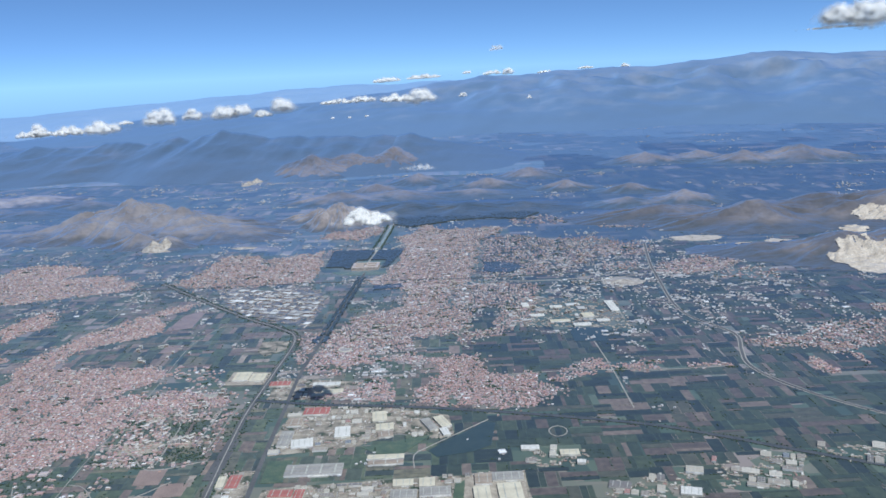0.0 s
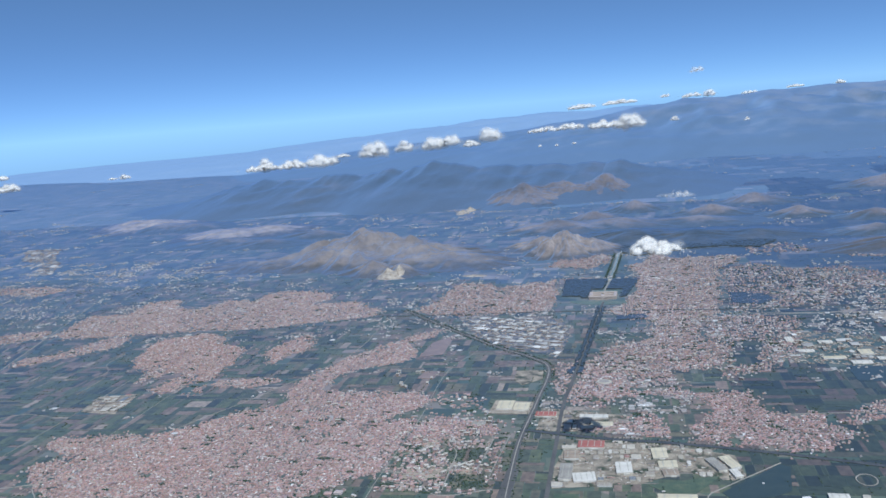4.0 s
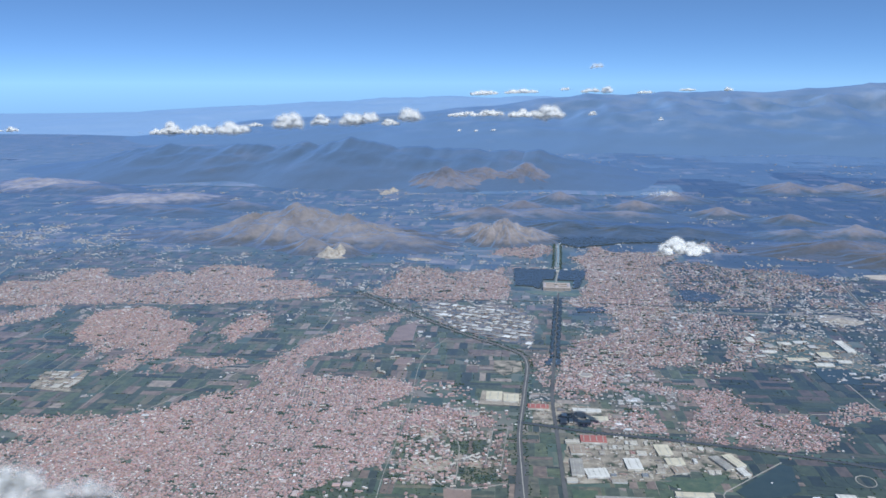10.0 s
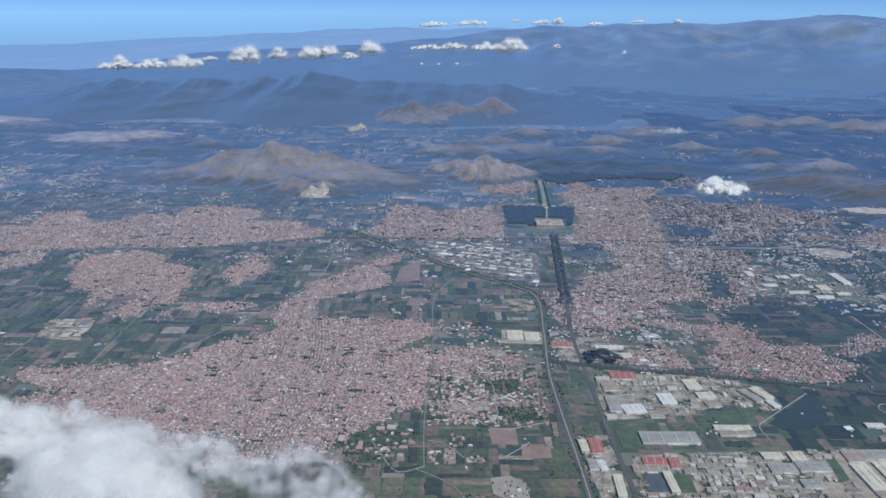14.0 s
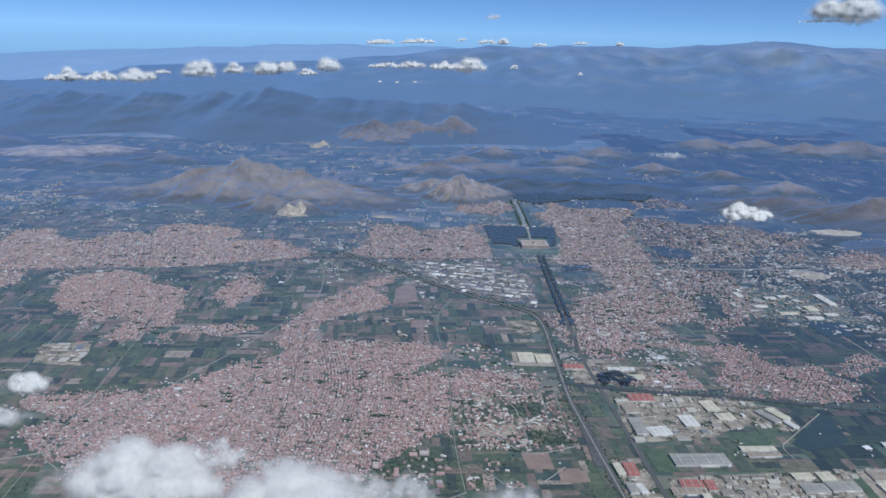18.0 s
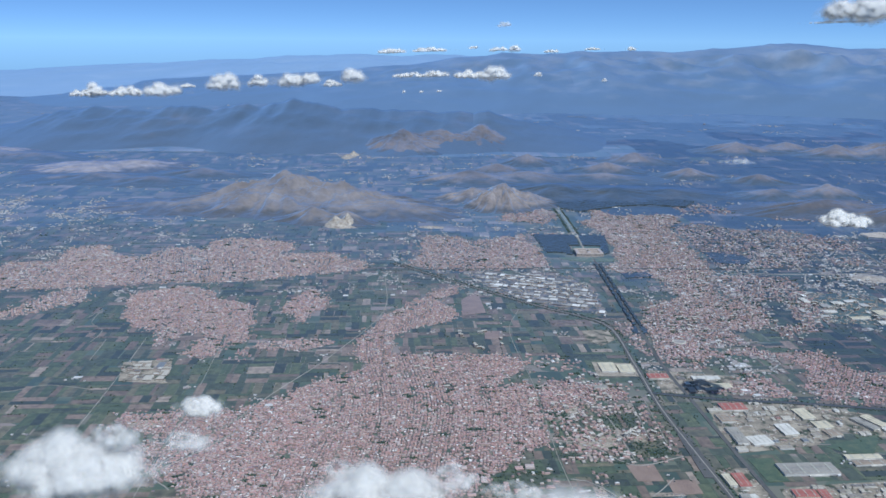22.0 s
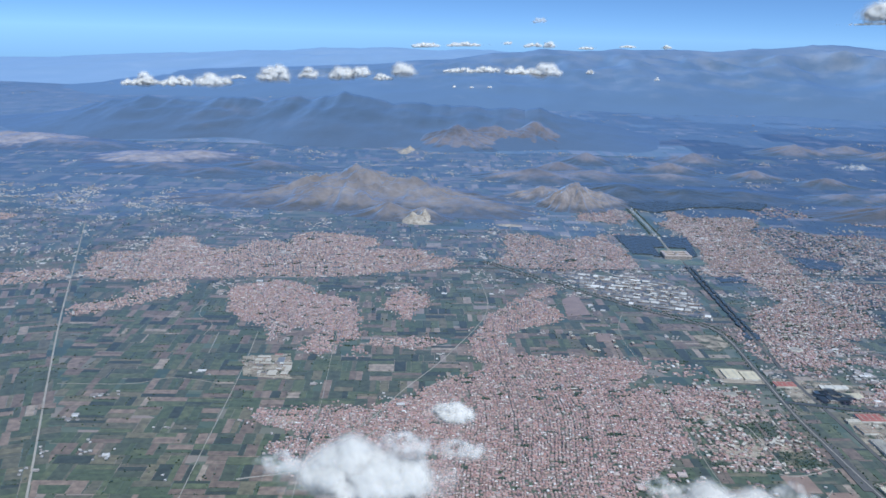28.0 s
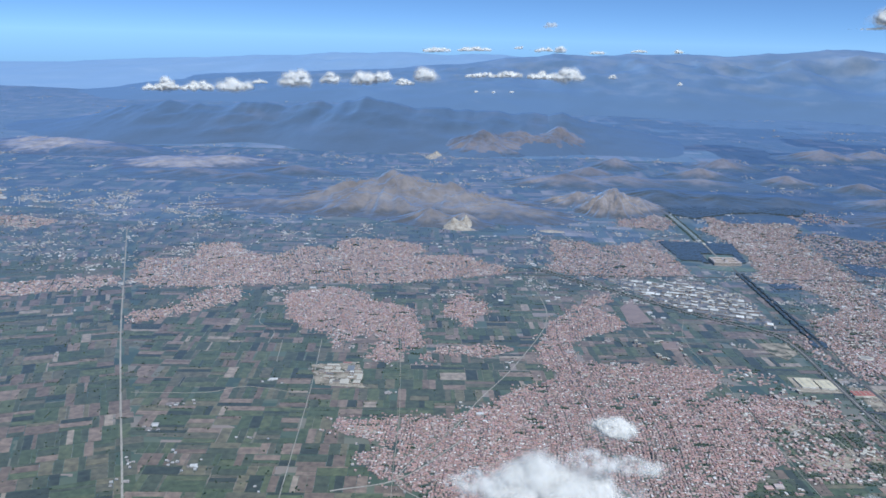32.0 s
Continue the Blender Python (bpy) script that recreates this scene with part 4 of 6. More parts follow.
mat_city = material("city_ground", [(0.38, (0.045, 0.062, 0.042)), (0.46, (0.095, 0.096, 0.08)), (0.56, (0.2, 0.174, 0.155)), (0.7, (0.3, 0.262, 0.235))], "noise", 6, 0.6, 0.9, 0, S, 0.35)
TONES = {"clay": (mat_roof, mat_town, "dense town of small red-roofed houses with pale walls"), "mixed": (mat_roof_mixed, mat_town, "town of small houses with faded red and pale roofs"), "city": (mat_roof_city, mat_city, "dense city of mixed houses and pale apartment blocks"), "pale": (mat_roof_city, mat_city, "loose suburb of faded pink and pale houses among gardens")}
spare = []
for name, (poly, turn, pitch, share, tone) in TOWNS.items():
    x, y, a = plots(poly, turn, pitch, share)
    ok = clear_of_roads(x, y, 0.55)
    x, y, a = x[ok], y[ok], a[ok]
    k = len(x)
    w, d = pitch * rng.uniform(0.6, 1.02, k) * (1 + 0.8 * (rng.random(k) < 0.14)), pitch * rng.uniform(0.5, 0.85, k)
    h = rng.uniform(0.35, 0.8, k) + (rng.random(k) < 0.06) * rng.uniform(0.4, 1.1, k)
    if name in ("outskirt", "farms"):
        spare += list(zip(x, y, a, w, d, h))
        continue
    large = rng.random(k) < 0.035
    roof, plot, lab = TONES[tone]
    houses_mesh("houses", x, y, a, w * (1 + large * rng.uniform(0.5, 1.4, k)), d * (1 + large * 0.5), h, rng.uniform(0.08, 0.26, k), lab, roof, "houses", plot)

# houses thinning out round the towns
xs, ys = [], []
for name in ("main", "west", "hamlet", "old", "strip", "hillfoot", "city", "city_east", "south", "east", "upper"):
    p = [np.array(q, float) for q in TOWNS[name][0]]
    for a, b in zip(p, p[1:] + p[:1]):
        n = int(np.hypot(*(b - a)) * 0.45)
        q = a + (b - a) * rng.random((n, 1)) + np.round(rng.normal(0, 4, (n, 2)) / 1.5) * 1.5
        xs.append(q[:, 0])
        ys.append(q[:, 1])
x, y = np.concatenate(xs), np.concatenate(ys)
ok = clear_of_roads(x, y, 0.9) & ~inside(x, y, [(-103, 842), (-26, 845), (-34, 735), (-90, 735)])
for poly, *_ in WORKS.values():
    ok &= ~inside(x, y, poly)
x, y = x[ok], y[ok]
k = len(x)
houses_mesh("houses", x, y, np.full(k, radians(6)) + rng.choice([0, math.pi / 2], k), rng.uniform(0.8, 1.4, k), rng.uniform(0.7, 1.1, k), rng.uniform(0.35, 0.8, k), rng.uniform(0.08, 0.26, k), "houses thinning out at the edge of towns", mat_roof_mixed, "houses", mat_plot)

# farmsteads and hamlets strewn over the plain
def strewn(count, box, reach, most):
    xs, ys = [], []
    for k in range(count):
        cx, cy = rng.uniform(box[0], box[1]), rng.uniform(box[2], box[3])
        n = int(rng.integers(1, most))
        ang = radians(6) + rng.choice([0, math.pi / 2])
        along, across = rng.normal(0, reach, n), rng.normal(0, reach * 0.45, n)
        xs.append(cx + along * math.cos(ang) - across * math.sin(ang))
        ys.append(cy + along * math.sin(ang) + across * math.cos(ang))
    x, y = np.concatenate(xs), np.concatenate(ys)
    ok = clear_of_roads(x, y, 0.9)
    for poly, *_ in WORKS.values():
        ok &= ~inside(x, y, poly)
    ok &= ~inside(x, y, [(-103, 840), (-26, 845), (-34, 735), (-90, 735)])
    return x[ok], y[ok]


for box, count, reach, most in (((-760, 420, 255, 620), 150, 4, 9), ((-1000, 480, 600, 960), 420, 8, 20), ((-1500, 900, 940, 1500), 300, 14, 22), ((-2000, 1500, 1500, 2600), 80, 30, 20), ((-260, 240, 620, 880), 150, 7, 26), ((60, 300, 560, 800), 150, 8, 22), ((90, 330, 540, 720), 60, 4, 12), ((-60, 30, 440, 540), 40, 6, 22), ((-1100, -480, 640, 1000), 240, 9, 24)):
    x, y = strewn(count, box, reach, most)
    k = len(x)
    f = 1 + 0.35 * (y > 900) + 0.5 * (y > 1500)
    big = 1 + (rng.random(k) < 0.12) * rng.uniform(0.6, 2.2, k)
    houses_mesh("farmsteads", x, y, np.full(k, radians(6)) + rng.uniform(-.2, .2, k), rng.uniform(0.8, 1.6, k) * f * big, rng.uniform(0.7, 1.2, k) * f * big, rng.uniform(0.4, 0.8, k) * f, rng.uniform(0.08, 0.25, k), "strewn pale houses and farmsteads on the plain", mat_roof_pale, "farmsteads", mat_plot, mat_wall_pale)

# the houses of the near outskirts, one by one
def house(w, d, h, rise):
    bm = bmesh.new()
    bmesh.ops.create_cube(bm, size=1, matrix=Matrix.Translation((0, 0, h / 2)) @ Matrix.Diagonal((w, d, h, 1)))
    ob = part("house", bm, mat_wall_one)
    bm = bmesh.new()
    e = [bm.verts.new(q) for q in ((-w * .55, -d * .56, h), (w * .55, -d * .56, h), (w * .55, d * .56, h), (-w * .55, d * .56, h), (-w * .25, 0, h + rise), (w * .25, 0, h + rise))]
    for q in ((0, 1, 5, 4), (2, 3, 4, 5), (1, 2, 5), (3, 0, 4), (3, 2, 1, 0)):
        bm.faces.new([e[i] for i in q])
    part("roof", bm, mat_roof_one, ob)
    bm = bmesh.new()
    bmesh.ops.create_cube(bm, size=1, matrix=Matrix.Translation((w * .2, d * .12, h + rise)) @ Matrix.Diagonal((.12, .12, .3, 1)))
    part("chimney", bm, mat_wall_one, ob)
    bm = bmesh.new()
    bmesh.ops.create_cube(bm, size=1, matrix=Matrix.Translation((w * .1, -d * .05, .06)) @ Matrix.Diagonal((w + .9, d + 1.0, .12, 1)))
    part("yard", bm, mat_plot, ob)
    return ob


HOUSES = [tagged(house(*q), "small plastered house with a hipped clay tile roof", "house", "houses of the outskirts") for q in ((1.6, 1.2, .6, .25), (2.0, 1.3, .8, .28), (1.3, 1.2, .5, .22), (2.4, 1.5, .9, .2), (1.5, 1.5, .7, .3))]
OPEN = ([(-92, 413), (-72, 421), (-70, 404), (-84, 398)], [(-119, 424), (-108, 431), (-106, 412), (-116, 409)], [(-80, 385), (-62, 388), (-60, 372), (-78, 370)])
spare = [spare[i] for i in rng.permutation(len(spare)) if not any(inside(np.array([spare[i][0]]), np.array([spare[i][1]]), q)[0] for q in OPEN)]
for k, (x, y, a, w, d, h) in enumerate(spare[:290]):
    copy_thing(HOUSES[k % 5], pose(x, y, 0.002 * (k % 9), 0, 0, math.degrees(a))).scale = (0.85, 0.85, 0.9)
for ob in HOUSES:
    for o in (*ob.children_recursive, ob):
        bpy.data.objects.remove(o)
if len(spare) > 290:
    x, y, a, w, d, h = np.array(spare[290:]).T
    houses_mesh("houses", x, y, a, w, d, h, 0.2 + 0 * h, "cluster of small houses with tan and red roofs among gardens", mat_roof_mixed)

# apartment blocks among the houses
def apartment_block(w, d, h):
    bm = bmesh.new()
    bmesh.ops.create_cube(bm, size=1, matrix=Matrix.Translation((0, 0, h / 2)) @ Matrix.Diagonal((w, d, h, 1)))
    ob = part("apartment_block", bm, mat_wall_one)
    bm = bmesh.new()
    bmesh.ops.create_cube(bm, size=1, matrix=Matrix.Translation((0, 0, h + .05)) @ Matrix.Diagonal((w + .12, d + .12, .1, 1)))
    part("flat_roof", bm, mat_concrete, ob)
    bm = bmesh.new()
    bmesh.ops.create_cube(bm, size=1, matrix=Matrix.Translation((w * .2, 0, h + .22)) @ Matrix.Diagonal((.4, .4, .26, 1)))
    part("stair_head", bm, mat_wall_one, ob)
    for k in range(3):
        bm = bmesh.new()
        bmesh.ops.create_cube(bm, size=1, matrix=Matrix.Translation((0, -d / 2 - .02, h * (.25 + .27 * k))) @ Matrix.Diagonal((w * .9, .06, h * .1, 1)))
        part("window_band", bm, mat_asphalt, ob)
    return ob


BLOCKS = [tagged(apartment_block(*q), "pale flat-roofed apartment block among houses", "apartment block", "apartment blocks") for q in ((3.4, 1.3, 1.5), (1.4, 3.0, 1.3), (2.2, 1.6, 2.0))]
for k, (cx, cy, n, spread) in enumerate(((-85, 445, 14, 12), (-112, 415, 10, 9), (-150, 520, 12, 12), (-190, 470, 8, 14), (10, 590, 16, 16), (30, 700, 16, 20), (-10, 550, 8, 9), (120, 800, 30, 32), (115, 615, 26, 20), (150, 690, 14, 22), (-95, 640, 10, 14), (-70, 400, 8, 8), (60, 560, 8, 12), (-95, 386, 9, 5), (-75, 393, 7, 5), (-106, 425, 9, 6), (-88, 372, 6, 4))):
    for j in range(n):
        x, y = cx + rng.normal(0, spread), cy + rng.normal(0, spread)
        if clear_of_roads(np.array([x]), np.array([y]), 2.0)[0]:
            o = copy_thing(BLOCKS[j % 3], pose(x, y, 0, 0, 0, 6 + 4 * k))
for ob in BLOCKS:
    for o in (*ob.children_recursive, ob):
        bpy.data.objects.remove(o)

# ---- works and sheds ----
def shed(w, d, h, bays, lights, roof_mat=mat_shed_roof):
    body = bmesh.new()
    bmesh.ops.create_cube(body, size=1, matrix=Matrix.Translation((0, 0, h / 2)) @ Matrix.Diagonal((w, d, h, 1)))
    ob = part("shed", body, mat_shed_wall)
    roof = bmesh.new()
    step = d / bays
    for k in range(bays):
        y0, y1 = -d / 2 + k * step, -d / 2 + (k + 1) * step
        v = [roof.verts.new(q) for q in ((-w / 2 - .05, y0, h), (w / 2 + .05, y0, h), (w / 2 + .05, (y0 + y1) / 2, h + .14), (-w / 2 - .05, (y0 + y1) / 2, h + .14), (w / 2 + .05, y1, h), (-w / 2 - .05, y1, h))]
        for q in ((0, 1, 2, 3), (3, 2, 4, 5), (1, 4, 2), (0, 3, 5)):
            roof.faces.new([v[i] for i in q])
    r = part("roof", roof, roof_mat, ob)
    for k in range(lights):
        bm = bmesh.new()
        x = -w / 2 + w * (k + .5) / lights
        bmesh.ops.create_cube(bm, size=1, matrix=Matrix.Translation((x, 0, h + .15)) @ Matrix.Diagonal((.22, d * .8, .05, 1)))
        part("rooflight", bm, mat_rooflight, r)
    bm = bmesh.new()
    bmesh.ops.create_cube(bm, size=1, matrix=Matrix.Translation((w * .1, -d / 2 - .25, h * .3)) @ Matrix.Diagonal((w * .35, .5, h * .6, 1)))
    part("loading_bay", bm, mat_concrete, ob)
    return ob


SHED_SIZES = ((6, 4, .8, 2, 3), (4, 4, .7, 1, 2), (8, 5, .9, 3, 4), (3, 2.2, .6, 1, 1), (5, 7, .9, 3, 2), (7, 3, .7, 1, 3))
SHEDS = [tagged(shed(*q), "low industrial shed with a ridged sheet roof", "industrial shed", "industrial sheds") for q in SHED_SIZES]

SHEDS += [tagged(shed(*q, m), "industrial hall with a %s sheet roof" % tone, "industrial shed", "industrial sheds") for m, tone in ((mat_cream_roof, "cream"), (mat_red_roof, "red"), (mat_white_roof, "white"), (mat_grey_roof, "weathered grey"), (mat_brown_roof, "rusty brown")) for q in SHED_SIZES]


def put_shed(kind, x, y, z, turn, sx, sy, sz, label="", tone=0):
    ob = copy_thing(SHEDS[kind + 6 * tone], pose(x, y, z, 0, 0, turn))
    ob.scale = (sx, sy, sz)
    if label:
        tagged(ob, label)
    return ob


mat_grass = material("works_grass", [(0.3, (0.055, 0.085, 0.035)), (0.5, (0.085, 0.12, 0.05)), (0.7, (0.13, 0.15, 0.07))], "noise", 5, 0.5, 0.9, 0, S, 0.3)
mat_dark_lot = material("dark_panel_lot", [(0.3, (0.07, 0.085, 0.1)), (0.7, (0.12, 0.14, 0.155))], "noise", 3, 0.5, 0.6, 0, S * 0.5, 0.2)
mat_tan_lot = material("tan_gravel_lot", [(0.3, (0.27, 0.23, 0.175)), (0.5, (0.36, 0.31, 0.245)), (0.7, (0.47, 0.41, 0.325))], "noise", 4, 0.5, 0.9, 0, S * 0.5, 0.25)
mat_red_lot = material("red_paved_lot", [(0.3, (0.36, 0.17, 0.15)), (0.7, (0.45, 0.24, 0.21))], "noise", 4, 0.5, 0.9, 0, S * 0.5, 0.2)
LOTS = [([(-25, 372), (-13, 373), (-12, 351), (-22, 350)], mat_grass, "green grass lot between works"), ([(17, 387), (50, 402), (44, 391), (38, 380), (26, 380)], mat_grass, "green meadow behind works halls"), ([(-3, 331), (4, 331), (5, 317), (-2, 316)], mat_grass, "square green playing field"), ([(27, 298), (40, 300), (37, 291), (26, 291)], mat_grass, "green lot between works"), ([(28, 268), (41, 272), (43, 264), (27, 257)], mat_grass, "green lot beside the road"), ([(-114, 243), (-100, 245), (-99, 230), (-112, 230)], mat_grass, "dark green lot among works"), ([(-15, 331), (-8, 332), (-6, 316), (-15, 315)], mat_dark_lot, "dark lot of panels among works"), ([(-119, 240), (-113, 240), (-112, 234), (-118, 233)], mat_dark_lot, "dark blue basin in a tan lot"), ([(66, 352), (73, 356), (72, 336), (66, 332)], mat_grass, "green strip beside warehouses"), ([(-15, 300), (-9, 303), (-5, 290), (-12, 288)], mat_grass, "green verge inside a bend of the road")]
LOTS += [([(-105, 390), (-85, 391), (-84, 378), (-104, 377)], mat_tan_lot, "pale paved courts between apartment blocks"), ([(-112, 430), (-100, 426), (-100, 416), (-112, 418)], mat_tan_lot, "pale paved courts between apartment blocks"), ([(-76, 398), (-70, 398), (-70, 386), (-76, 386)], mat_yard, "worn paved yard between houses"), ([(-25 + 6.6 * math.cos(k * math.pi / 8), 284 + 11 * math.sin(k * math.pi / 8)) for k in range(16)], mat_grass, "green ground inside a slip road loop"), ([(-84, 492), (-57, 491), (-57, 471), (-83, 470)], mat_tan_lot, "pale paved yard round shopping halls"), ([(-127, 244), (-112.5, 245), (-110.5, 230), (-124, 230)], mat_tan_lot, "tan gravel lot below the viaduct"), ([(9, 264), (22, 272), (31, 272), (29, 260), (19, 256), (10, 259)], mat_yard, "bare tan building site"), ([(-57, 250), (-42, 247), (-42, 228), (-53, 229)], mat_red_lot, "red paved parking lot of a works"), ([(84, 296), (92, 300), (100, 284), (90, 281)], mat_yard, "tan rubble lot beside the estate road"), ([(55, 332), (66, 332), (68, 308), (57, 308)], mat_tan_lot, "broad tan concrete apron"), ([(70, 357), (96, 360), (100, 314), (72, 300)], mat_tan_lot, "pale concrete apron round warehouses")]
for k, (poly, m, lab) in enumerate(LOTS):
    slab("lot", poly, 0.19 + 0.005 * k - (0.08 if m is mat_tan_lot and poly[0][0] == -127 else 0), m, 0.3, lab, "lot")


def off_lots(x, y):
    ok = np.ones(len(x), bool)
    for poly, m, lab in LOTS:
        if m is not mat_red_lot and poly[0][0] not in (-84, -105, -112, -76):
            ok &= ~inside(x, y, poly)
    return ok


taken, far_sheds = [], []
CREAM, RED, WHITE, GREY, BROWN = 1, 2, 3, 4, 5
# tone, place, width, depth and turn of the larger halls
TRADING = [(CREAM, 79.0, 337.0, 7.1, 21.3, 8), (CREAM, 90.4, 343.3, 10.2, 15.6, 8), (CREAM, 91.9, 323.6, 11.6, 20.9, 6), (CREAM, 81.9, 313.9, 7.8, 12.5, 6), (BROWN, 78.1, 354.6, 7.5, 10.0, 5), (GREY, 88.8, 357.2, 13.7, 8.1, 6), (BROWN, 80.9, 323.6, 7.1, 5.7, 13), (WHITE, 79.2, 303.0, 4.0, 3.8, 5), (BROWN, 61.7, 317.3, 9.2, 10.0, 12), (BROWN, 63.3, 305.2, 8.0, 6.7, 7), (GREY, 62.9, 295.9, 6.5, 9.8, 7)]
MIDDLE = [(CREAM, 42.9, 350.8, 9.0, 5.8, 7), (CREAM, 53.5, 351.3, 6.9, 7.8, 6), (GREY, 44.6, 340.4, 11.4, 7.7, 5), (GREY, 58.0, 343.2, 13.6, 7.9, 7), (GREY, 53.8, 328.7, 9.2, 6.5, 7), (RED, -9.4, 339.6, 10.4, 6.6, 3), (RED, -1.2, 338.9, 4.2, 8.9, 3), (BROWN, -13.0, 333.3, 13.2, 5.4, 5), (CREAM, -4.7, 322.7, 3.6, 16.5, 7), (WHITE, 20.7, 292.5, 7.8, 6.5, 5), (WHITE, 19.5, 285.0, 9.7, 5.4, 2), (BROWN, 10.9, 282.6, 4.3, 12.2, 8), (GREY, 29.5, 286.3, 8.1, 5.1, 5), (GREY, 49.3, 291.9, 9.4, 12.4, 13)]
YARDS = [(BROWN, 39.7, 285.1, 7.8, 5.2, 21), (WHITE, 17.0, 277.5, 3.5, 6.3, 7), (RED, 41.4, 311.6, 6.3, 6.0, 5), (RED, 4.5, 279.4, 4.6, 5.4, 6), (GREY, 8.2, 305.8, 13.0, 5.1, 8), (GREY, 4.9, 298.5, 10.4, 5.3, 6), (CREAM, -26.2, 317.3, 3.8, 17.0, 4), (WHITE, -32.5, 333.1, 3.1, 8.5, 14), (GREY, -36.4, 333.2, 4.1, 8.2, 7), (CREAM, -39.8, 349.3, 3.6, 10.6, 9), (RED, -34.2, 349.9, 5.5, 12.4, 6), (GREY, -11.3, 275.2, 4.5, 7.3, 6), (BROWN, -6.0, 275.2, 5.0, 5.4, 8), (CREAM, 41.4, 259.3, 5.5, 7.7, 13), (GREY, 50.6, 268.1, 6.3, 6.0, 7), (GREY, 57.5, 267.2, 5.6, 4.2, 6)]
NORTH = [(BROWN, -23.7, 414.8, 7.6, 9.7, 8), (RED, -15.7, 429.5, 13.6, 9.1, 5), (GREY, -23.2, 394.8, 6.2, 17.8, 6), (WHITE, -13.5, 390.2, 10.8, 9.3, 14), (WHITE, 4.1, 403.1, 7.7, 12.6, 10), (CREAM, 24.6, 410.0, 8.9, 7.7, 10), (BROWN, 26.5, 400.8, 7.4, 6.9, 15), (CREAM, 19.7, 422.8, 7.5, 12.5, 11), (CREAM, 53.5, 416.1, 5.4, 13.8, 27), (WHITE, 56.3, 403.6, 3.7, 8.7, 21), (GREY, 47.3, 412.6, 4.8, 15.1, 28), (GREY, -0.2, 362.1, 26.3, 10.9, 6), (CREAM, 30.9, 376.1, 17.3, 4.5, 6), (BROWN, 31.8, 370.1, 16.5, 4.5, 8), (WHITE, 98.7, 386.3, 8.6, 4.4, 4), (CREAM, 117.1, 381.3, 8.9, 5.4, 4)]
RING = [(CREAM, -95.7, 244.6, 3.7, 6.7, 8), (WHITE, -90.8, 246.3, 4.0, 7.2, 6), (WHITE, -84.5, 246.6, 4.6, 7.2, 7), (GREY, -76.2, 246.2, 5.5, 8.5, 4), (CREAM, -68.0, 247.7, 6.4, 7.4, 4), (CREAM, -49.9, 246.5, 11.5, 6.7, 2), (CREAM, -122.6, 239.9, 5.8, 10.8, 10), (GREY, -103.9, 236.9, 5.4, 6.0, 6), (CREAM, -95.2, 237.5, 4.4, 6.2, 7), (CREAM, -80.8, 236.4, 3.9, 7.6, 5), (BROWN, -88.1, 235.9, 5.2, 5.8, 7), (GREY, -46.9, 237.6, 4.3, 10.1, 1), (CREAM, -66.5, 237.9, 5.8, 9.2, 3), (BROWN, -60.6, 237.7, 4.4, 9.0, 2)]
CENTRE = [(CREAM, -75.5, 483, 9.5, 14, 5), (CREAM, -65, 481, 9, 12, 5), (RED, -48, 470, 12, 7, 5), (WHITE, -20, 470, 16, 5, 5), (CREAM, -14, 459, 12, 6, 5), (GREY, -84, 452, 8, 5, 5)]
BARRACKS = [(WHITE, 159, 625, 6, 26, 8), (WHITE, 135, 581, 12, 6, 8), (WHITE, 104, 604, 10, 5, 8), (CREAM, 120, 590, 14, 5, 8), (WHITE, 118, 625, 9, 6, 8), (CREAM, 140, 602, 8, 10, 8), (WHITE, 95, 630, 5, 11, 8), (WHITE, 150, 590, 9, 5, 8)]
HALLS = {CREAM: "broad warehouse with a cream ridged sheet roof", RED: "long works hall with a dull red roof", WHITE: "works hall with a bright white roof", GREY: "works hall with a weathered grey roof", BROWN: "old works hall with a rusty brown roof"}
for tone, x, y, w, d, turn in TRADING + MIDDLE + YARDS + NORTH + RING + CENTRE + BARRACKS:
    kind = 4 if d > 1.15 * w else 2 if w * d > 80 else 5 if w > 1.8 * d else 0 if w > 1.2 * d else 1
    w0, d0 = SHED_SIZES[kind][:2]
    put_shed(kind, x, y, 0.16, turn, w / w0, d / d0, rng.uniform(.95, 1.3), HALLS[tone], tone)
    taken.append((x, y, max(w, d) * 0.55))
